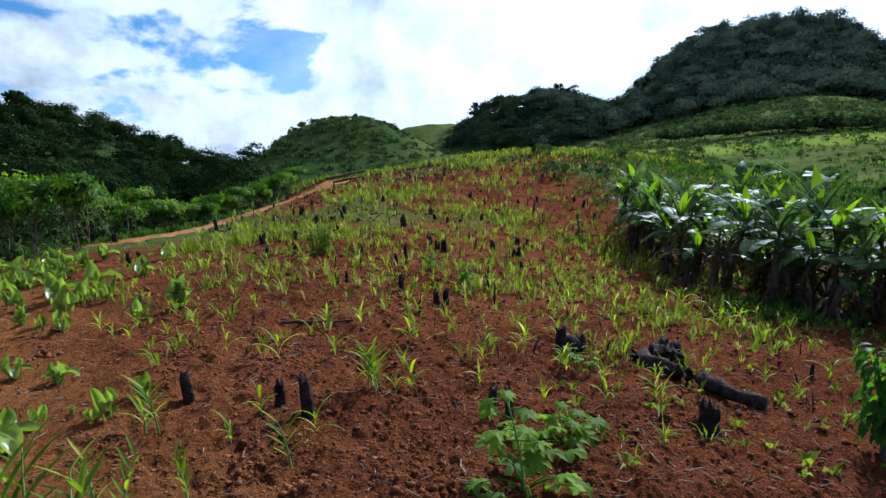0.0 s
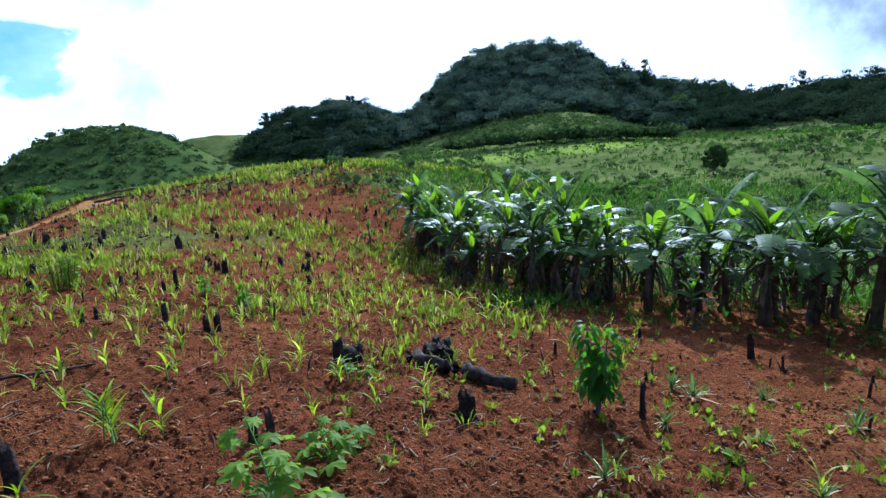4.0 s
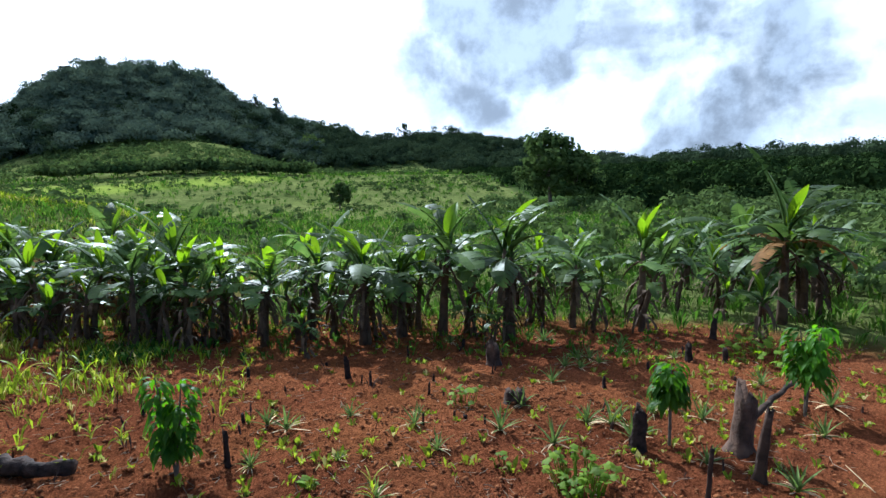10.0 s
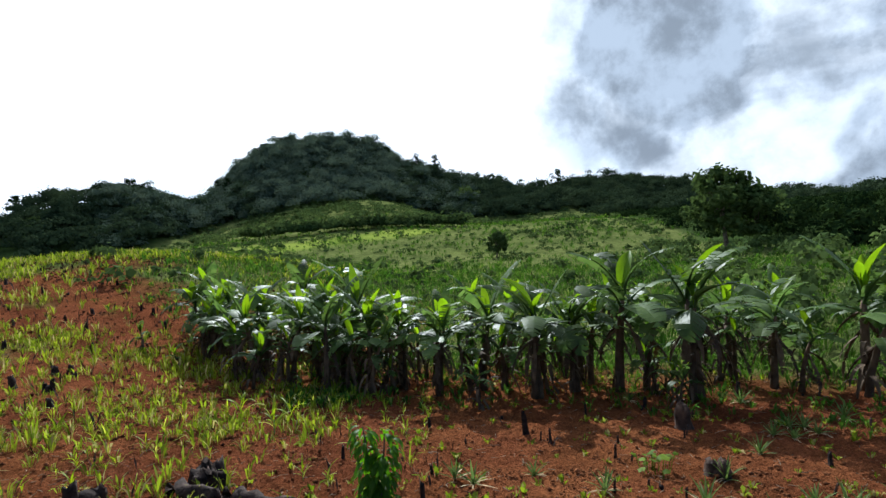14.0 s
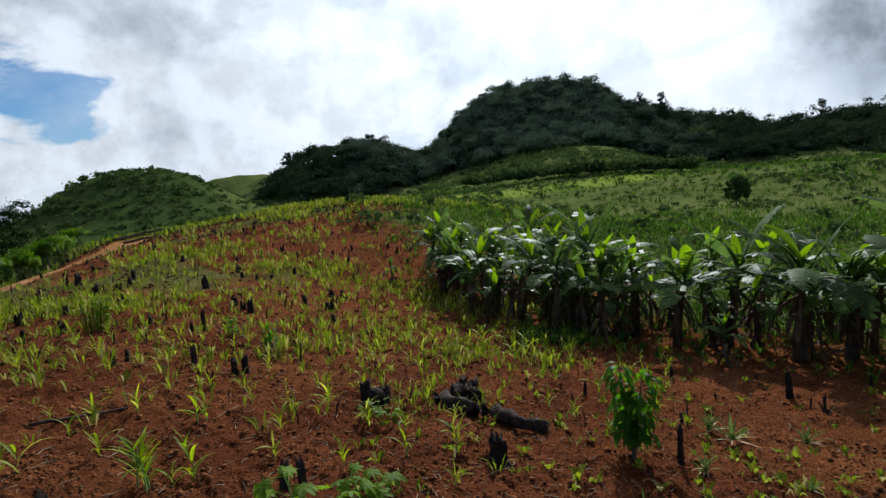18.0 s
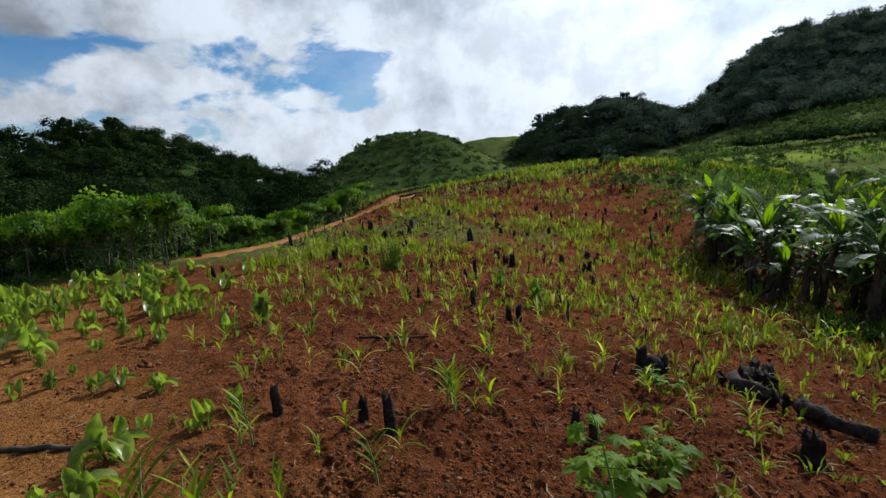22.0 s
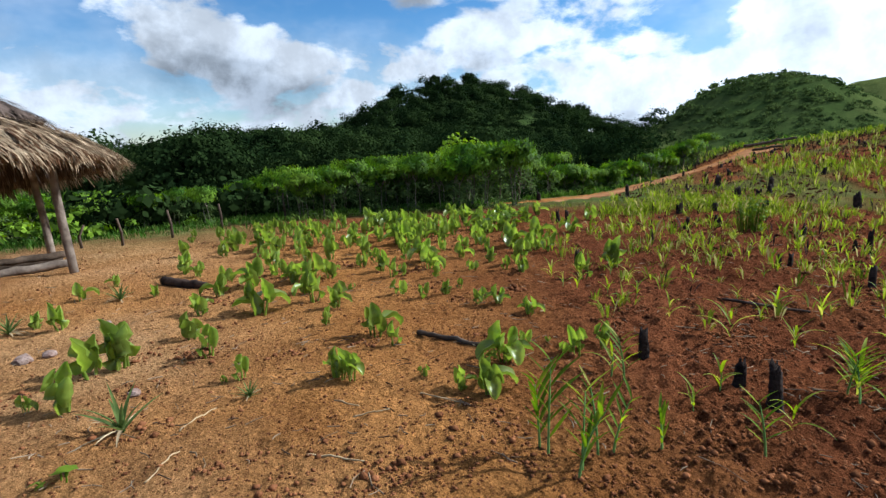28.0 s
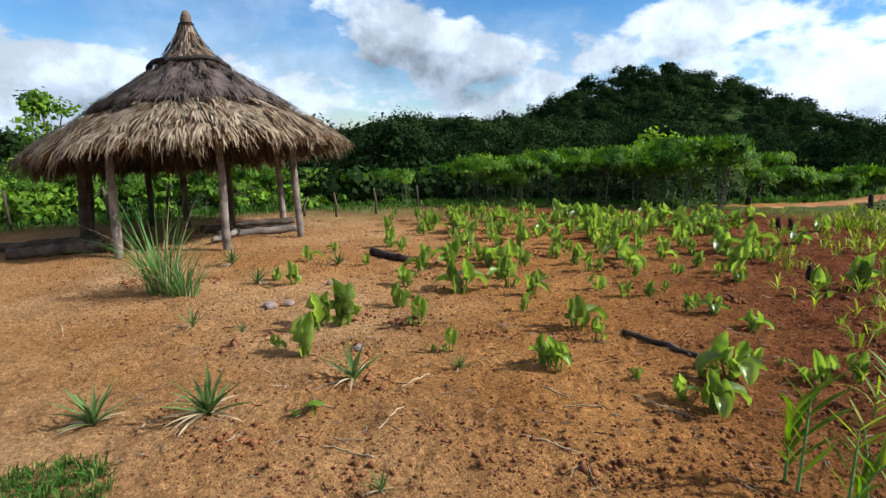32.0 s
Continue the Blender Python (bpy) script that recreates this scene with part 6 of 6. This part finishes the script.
# ---- saplings with hanging leaves ----
def sapling(seed, tall, wide, bare, leaves, heads):
    rnd = random.Random(seed)
    ob = thing("mango_sapling", "young sapling with drooping bright green leaves", "sapling")
    stem = Shape()
    tips = []
    for k in range(heads):
        a = 6.28 * k / heads + rnd.uniform(-.4, .4)
        out = wide * .28 * (0 if heads == 1 else 1)
        tipp = Vector((out * math.cos(a), out * math.sin(a), tall * rnd.uniform(.82, 1.0)))
        tube(stem, [(0, 0, -.03), (tipp.x * .15, tipp.y * .15, tall * bare), tipp], [.016, .012, .005], 6, cap=False)
        tips.append(tipp)
    part("stem", stem, "cassava_stem", ob)
    for k, tipp in enumerate(tips):
        s = Shape()
        for i in range(leaves):
            a, z = rnd.uniform(0, 6.28), rnd.random() ** .8
            c = Vector((tipp.x * (1 - .5 * z), tipp.y * (1 - .5 * z), tall * bare + (tipp.z - tall * bare) * (1 - z * .9)))
            r = wide * rnd.uniform(.03, .22)
            c = c + Vector((math.cos(a) * r, math.sin(a) * r, .02))
            line = arc(c, a, wide * rnd.uniform(.30, .46), rnd.uniform(-30, 15), rnd.uniform(-100, -80), 5)
            w = wide * rnd.uniform(.045, .078)
            blade(s, line, [w * q for q in (.2, .8, 1, .9, .5, .03)], .3)
        part("foliage", s, "papaya_leaf", ob)
    return ob


for seed, x, y, h, w, bare, n, heads in ((401, 2.98, 3.41, .82, .34, .12, 130, 2), (402, 6.01, .33, .92, .43, .42, 90, 2), (403, 7.77, -.83, 1.08, .46, .30, 120, 2), (404, .29, 7.6, .40, .30, .1, 50, 1), (405, -.23, 8.57, .32, .26, .1, 40, 1)):
    ob = sapling(seed, h, w, bare, n, heads)
    ob.matrix_basis = stand(x, y, seed)


# ---- broad-leaved weeds ----
def weed(seed, wide, tall, leaves, size, mat="weed_leaf", label="sprawling weed with lobed green leaves"):
    rnd = random.Random(seed)
    ob = thing("broadleaf_weed", label, "weed")
    for i in range(leaves):
        a, r = rnd.uniform(0, 6.28), wide * .5 * math.sqrt(rnd.random())
        h = tall * rnd.uniform(.3, 1.0) * (1 - .5 * r / wide)
        c = Vector((r * math.cos(a), r * math.sin(a), h))
        s = Shape()
        tube(s, [(c.x * .7, c.y * .7, -.01), (c.x * .85, c.y * .85, h * .7), c], [.005, .004, .003], 5, cap=False)
        L = size * rnd.uniform(.6, 1.25)
        nrm = Vector((rnd.uniform(-.5, .5), rnd.uniform(-.5, .5), 1)).normalized()
        u = nrm.orthogonal().normalized()
        u = Matrix.Rotation(rnd.uniform(0, 6.28), 3, nrm) @ u
        v = nrm.cross(u)
        rim = []
        for k in range(15):
            q = 2 * math.pi * k / 15
            rr = L * (.62 + .30 * math.cos(2.5 * q) ** 2 + rnd.uniform(-.08, .08)) * (.75 if k in (7, 8) else 1)
            rim.append(c + u * math.cos(q) * rr + v * math.sin(q) * rr - nrm * (rr * rr / L) * rnd.uniform(.1, .4))
        s.add([c] + rim, [(0, k + 1, (k + 1) % 15 + 1) for k in range(15)])
        part("leaf", s, mat, ob)
    return ob


for seed, x, y, wide, tall, n, size, label in ((502, 1.2, 4.6, .3, .30, 14, .045, "lobed green weed beside charred stumps"), (503, 4.60, .76, .60, .30, 70, .045, "bright green leafy weed clump"), (504, 10.5, -.42, 1.4, .34, 60, .08, "wide dark green weed patch"), (505, -6.2, 8.38, .9, .42, 40, .08, "dark green leafy bush in taro field"),
                                               (507, 4.6, 1.4, .25, .12, 8, .04, "small leafy weed in red soil"), (508, 3.46, 2.46, .2, .12, 6, .05, "small leafy weed in red soil"), (509, -3.3, .3, .16, .12, 6, .05, "small leafy weed in orange soil"), (510, 6.0, 2.6, .5, .25, 16, .06, "leafy weed near banana stems"), (511, -2.22, 9.47, .5, .66, 70, .04, "pale feathery bush in the field")):
    ob = weed(seed, wide, tall, n, size, label=label)
    ob.matrix_basis = stand(x, y, seed)


def lobed_leaf(s, rnd, c, way, facing, size):
    """A leaf with pointed lobes, wavy, longer than wide."""
    u = (way - facing * way.dot(facing)).normalized()
    v = facing.cross(u)
    n, rim, inner = 28, [], []
    for k in range(n):
        q = 2 * math.pi * k / n
        lobe = abs(math.cos(3.5 * q)) ** .9
        r = size * (.34 + .30 * lobe) * (1.25 if math.cos(q) > .2 else 1.0) * rnd.uniform(.92, 1.08)
        lift = size * .10 * math.sin(3.5 * q * 2 + size * 40) - .35 * r * r / size
        rim.append(c + u * (math.cos(q) * r + size * .42) + v * math.sin(q) * r + facing * lift)
        inner.append(c + u * (math.cos(q) * r * .5 + size * .42) + v * math.sin(q) * r * .5 + facing * (.02 * size - .08 * r * r / size))
    mid = c + u * size * .42 - facing * size * .03
    s.add([mid] + inner + rim, [(0, k + 1, (k + 1) % n + 1) for k in range(n)] + [(k + 1, n + k + 1, n + (k + 1) % n + 1, (k + 1) % n + 1) for k in range(n)])


def lobed_weed(x, y, tall, low, seed):
    """A leaning stem with small lobed leaves, over a sprawl of large ones."""
    rnd = random.Random(seed)
    ob = thing("broadleaf_weed", "sprawling weed with large lobed glossy green leaves", "weed", stand(x, y))
    stem = arc((0, 0, -.02), 2.0, tall, 84, 66, 10, .5)
    s = Shape()
    tube(s, stem, [.009 - .0006 * i for i in range(11)], 6, cap=False)
    part("stem", s, "taro_stalk", ob)
    for i in range(13):
        p = stem[min(10, 3 + i // 2)]
        az = 2.4 * i + rnd.uniform(-.4, .4)
        size = rnd.uniform(.075, .115) * (1.15 - .35 * i / 18)
        stalk = arc(p, az, size * .9, rnd.uniform(10, 45), rnd.uniform(-5, 25), 3)
        s = Shape()
        tube(s, stalk, [.004, .0035, .003, .0025], 5, cap=False)
        way = Vector((math.cos(az), math.sin(az), rnd.uniform(-.5, .15)))
        lobed_leaf(s, rnd, stalk[-1], way.normalized(), Vector((rnd.uniform(-.5, .5), rnd.uniform(-.5, .5), 1)).normalized(), size)
        part("leaf", s, "weed_leaf", ob)
    for i in range(low):
        az = 2.4 * i + rnd.uniform(-.6, .6)
        far = rnd.uniform(.04, .25)
        stalk = arc((.02 * math.cos(az), .02 * math.sin(az), 0), az, far + .05, rnd.uniform(35, 70), rnd.uniform(-35, 0), 5)
        size = rnd.uniform(.10, .155)
        s = Shape()
        tube(s, stalk, [.006, .0055, .005, .0045, .004, .0035], 5, cap=False)
        way = Vector((math.cos(az + rnd.uniform(-.5, .5)), math.sin(az + rnd.uniform(-.5, .5)), rnd.uniform(-.5, .1)))
        lobed_leaf(s, rnd, stalk[-1], way.normalized(), Vector((rnd.uniform(-.5, .5), rnd.uniform(-.5, .5), 1)).normalized(), size)
        part("leaf", s, "weed_leaf", ob)
    return ob


lobed_weed(.34, 2.46, .54, 11, 501)
lobed_weed(.70, 3.12, .24, 5, 512)

# ---- lemongrass tuft by the hut ----
def grass_clump(x, y, tall, n, seed, label):
    rnd = random.Random(seed)
    ob = thing("grass_clump", label, "grass clump", stand(x, y))
    for name, count, mat in (("blade", n, "grass_blade"), ("dry_blade", n // 3, "dry_leaf")):
        for _ in range(count):
            s = Shape()
            a = rnd.uniform(0, 6.28)
            r = rnd.uniform(0, .17)
            line = arc((r * math.cos(a), r * math.sin(a), -.02), a + rnd.uniform(-.5, .5), tall * rnd.uniform(.5, 1.15), rnd.uniform(70, 89), rnd.uniform(-20, 75), 7)
            blade(s, line, [.006, .008, .008, .0075, .006, .004, .002, .0004], .3)
            part(name, s, mat, ob)
    return ob


grass_clump(-7.05, -.14, 1.05, 80, 601, "tall lemongrass clump with dry blades beside hut")
grass_clump(-6.85, .04, .6, 46, 602, "drying grass clump beside hut")

# ---- charred stumps and logs ----
def stump(name, x, y, tall, wide, seed, lean=0.0, mat="charred", prongs=1, label="black charred tree stump in red soil"):
    """A burnt stump with a torn top; a forked one is a root with a part for each prong."""
    rnd = random.Random(seed)

    def trunk(off, w, hh):
        s, n, rows, verts = Shape(), 10, 6, []
        tilt = Vector((rnd.uniform(-.12, .12) + lean, rnd.uniform(-.12, .12), 0)) + off * .35
        for j in range(rows):
            u = j / (rows - 1)
            flare = 1.35 - .9 * min(u * 2.2, .5) - .26 * u
            for q in range(n):
                a = 2 * math.pi * q / n
                rr = w * flare * (1 + .22 * math.sin(3 * a + seed + u) + .12 * math.sin(7 * a + 2 * seed) + rnd.uniform(-.16, .16)) * (.55 if j == rows - 1 and rnd.random() < .4 else 1)
                zz = -.06 + (hh + .06) * u + (rnd.uniform(-.45, .15) * min(hh, wide * 1.5) if j == rows - 1 else 0)
                verts.append(off + tilt * hh * u + Vector((rr * math.cos(a), rr * math.sin(a), zz)))
        verts.append(off + tilt * hh * .8 + Vector((0, 0, hh * rnd.uniform(.72, .86))))
        faces = [(j * n + q, j * n + (q + 1) % n, (j + 1) * n + (q + 1) % n, (j + 1) * n + q) for j in range(rows - 1) for q in range(n)]
        faces += [((rows - 1) * n + q, (rows - 1) * n + (q + 1) % n, len(verts) - 1) for q in range(n)]
        s.add(verts, faces)
        return s

    if prongs == 1:
        ob = tagged(new(name, trunk(Vector((0, 0, 0)), wide * .44, tall).mesh(name, mat)), label, "tree stump")
    else:
        ob = thing(name, label, "tree stump")
        for k in range(prongs):
            a = 6.28 * k / prongs + .5
            part("prong", trunk(Vector((math.cos(a), math.sin(a), 0)) * wide * .36, wide * .30, tall * rnd.uniform(.55, 1.1)), mat, ob)
        root = Shape()
        tube(root, [(0, 0, -.05), (0, 0, tall * .3), (0, 0, tall * .5)], [wide * .55, wide * .44, wide * .2], 12, rnd, .25)
        part("root", root, mat, ob)
    ob.matrix_basis = stand(x, y, seed * 1.3)
    return ob


STUMPS = [(-1.69, 3.23, .21, .09), (-1.11, 3.24, .15, .09), (-.9, 3.11, .29, .10), (.26, 3.41, .19, .08), (.38, 3.34, .23, .08), (1.9, 3.71, .24, .19), (-.58, 6.76, .23, .10), (-.12, 6.39, .18, .10), (-.02, 6.34, .22, .11), (-3.46, 5.87, .19, .08), (-1.44, 6.94, .14, .08), (-1.37, 7.25, .16, .07), (-.68, 9.24, .32, .10), (-1.5, 9.6, .17, .10), (-5.53, 9.27, .25, .11), (-5.33, 9.24, .25, .11), (-6.28, 14.81, .38, .15), (-9.6, 15.5, .29, .17)]
STUMPS_FAR = [(-3.42, 14.43, .24, .19), (-4.54, 17.24, .32, .23), (-4.67, 14.76, .25, .13), (-1.09, 14.73, .35, .19), (.01, 11.29, .3, .17), (-.32, 12.17, .2, .18), (2.25, 13.99, .17, .15), (-5.08, 18.29, .35, .16), (-2.88, 15.31, .23, .16), (-2.46, 12.25, .16, .13), (1.17, 12.4, .23, .16), (-.83, 9.04, .19, .08)]
STUMPS_RIGHT = [(5.73, .58, .43, .19), (5.5, -.41, .61, .10), (4.95, -.09, .42, .05), (3.33, 3.28, .35, .06), (8.11, 3.22, .37, .30), (9.84, .6, .31, .14), (10.11, .11, .25, .12), (7.75, 1.4, .16, .06), (6.03, 4.0, .19, .05), (6.2, 4.55, .34, .10), (5.39, 5.63, .17, .07), (6.1, 3.14, .16, .04), (11.66, .42, .41, .16), (10.26, 3.23, .28, .09), (7.46, 4.41, .23, .05), (8.78, 4.17, .22, .08)]
for k, (x, y, h, w) in enumerate(STUMPS + STUMPS_FAR):
    stump("charred_stump", x, y, h, w, 700 + k, .25 if k == 0 else 0)
for k, (x, y, h, w) in enumerate(STUMPS_RIGHT):
    big = h > .4
    stump("charred_stump", x, y, h, w, 750 + k, -.2 if k == 1 else 0, "half_charred" if k in (1, 2, 4) else "charred", label="tall hollow half-burnt tree stump" if big else "small charred stump in bare red soil")
stump("charred_stump", 1.25, 5.22, .25, .24, 790, 0, "charred", 2, "black forked charred stump")
stump("charred_stump", 2.28, 5.31, .21, .30, 791, 0, "charred", 6, "black pronged charred root stump behind log")
stump("charred_stump", 6.45, 2.13, .15, .24, 792, 0, "half_charred", 4, "burnt root stump with dead leaves")
stump("charred_stump", .64, 6.9, .28, .035, 793, 0, "half_charred", 1, "thin brown burnt stake")
stump("charred_stump", 6.19, -.26, .64, .27, 794, 0, "half_charred", 1, "tall half-burnt tree stump beside a sapling")
rnd_s = random.Random(15)
for k in range(150):
    az, r = rnd_s.uniform(-19, 20), math.sqrt(rnd_s.uniform(9 ** 2, 40 ** 2))
    x, y = spot(az, r)
    if road_gap(np.array(x), np.array(y)) < 1.2:
        continue
    stump("charred_stump", x, y, rnd_s.uniform(.11, .28), rnd_s.uniform(.08, .18), 1000 + k, rnd_s.uniform(-.1, .1), "charred", rnd_s.choice((1, 1, 1, 2, 3)), "small charred stump on the field slope")
for k in range(46):
    az, r = rnd_s.uniform(-100, -34), rnd_s.uniform(5.5, 12.0)
    x, y = spot(az, r)
    stump("charred_stump", x, y, rnd_s.uniform(.05, .16), rnd_s.uniform(.02, .07), 900 + k, rnd_s.uniform(-.3, .3), rnd_s.choice(("charred", "half_charred")), 1, "short burnt stub in bare red soil")

pole_log("charred_log", "thick black charred log lying on red soil", "log", (1.9, 5.22), (2.55, 4.1), .082, "charred", 71, 0, .26)
pole_log("charred_log", "short black burnt log beside taro", "log", (-7.75, 2.62), (-6.95, 2.80), .06, "half_charred", 72, 0, .09)
pole_log("branch", "half-burnt branch lying on bare soil", "branch", (6.35, -.25), (8.7, -.75), .035, "half_charred", 73, .16, .15)
pole_log("branch", "thin dead branch lying on soil", "branch", (-3.3, 2.73), (-2.6, 2.73), .02, "dark_wood", 74)
pole_log("branch", "thin dead branch across seedlings", "branch", (-1.6, 4.95), (-.95, 5.15), .014, "half_charred", 75)
for k, (x, y, a, L) in enumerate(((-2.93, .25, .6, .3), (-2.51, 1.10, .4, .3), (-2.52, 1.91, .2, .34), (-3.35, .87, 2.0, .3), (-2.91, 1.58, .1, .2), (-2.94, .54, 2.2, .28), (-2.63, 1.49, 1.0, .2), (-6.36, -1.01, .1, .4), (1.2, 4.1, .5, .25), (5.0, 1.4, .6, .3), (4.3, .5, 2.2, .25), (5.9, -1.2, .3, .5))):
    pole_log("dry_stalk", "dry pale stalk lying on bare soil", "stalk", (x, y), (x + L * math.cos(a), y + L * math.sin(a)), .0042, "dry_leaf", 80 + k)
# fallen poles at the head of the track
pole_log("pole", "bare fallen pole at the head of the track", "pole", (-7.0, 33.0), (-4.6, 33.4), .085, "dark_wood", 95, .4)
pole_log("pole", "bare fallen pole at the head of the track", "pole", (-6.6, 33.4), (-4.9, 32.4), .07, "dark_wood", 96, .12)


def rock(x, y, size, seed):
    rnd = random.Random(seed)
    bm = bmesh.new()
    bmesh.ops.create_icosphere(bm, subdivisions=2, radius=size)
    for v in bm.verts:
        v.co *= 1 + .3 * noise.noise(v.co * (2.0 / size) + Vector((seed, 0, 0)))
        v.co.z *= .7
    me = bpy.data.meshes.new("rock")
    bm.to_mesh(me)
    bm.free()
    me.materials.append(MAT["stone"])
    ob = tagged(new("rock", me), "pale stone half sunk in orange soil", "rock")
    ob.matrix_basis = stand(x, y, seed) @ Matrix.Translation((0, 0, size * .3))


for k, (x, y, sz) in enumerate(((-5.86, .70, .075), (-5.84, .88, .055), (-4.2, .95, .04), (-6.4, 1.5, .04))):
    rock(x, y, sz, 30 + k)
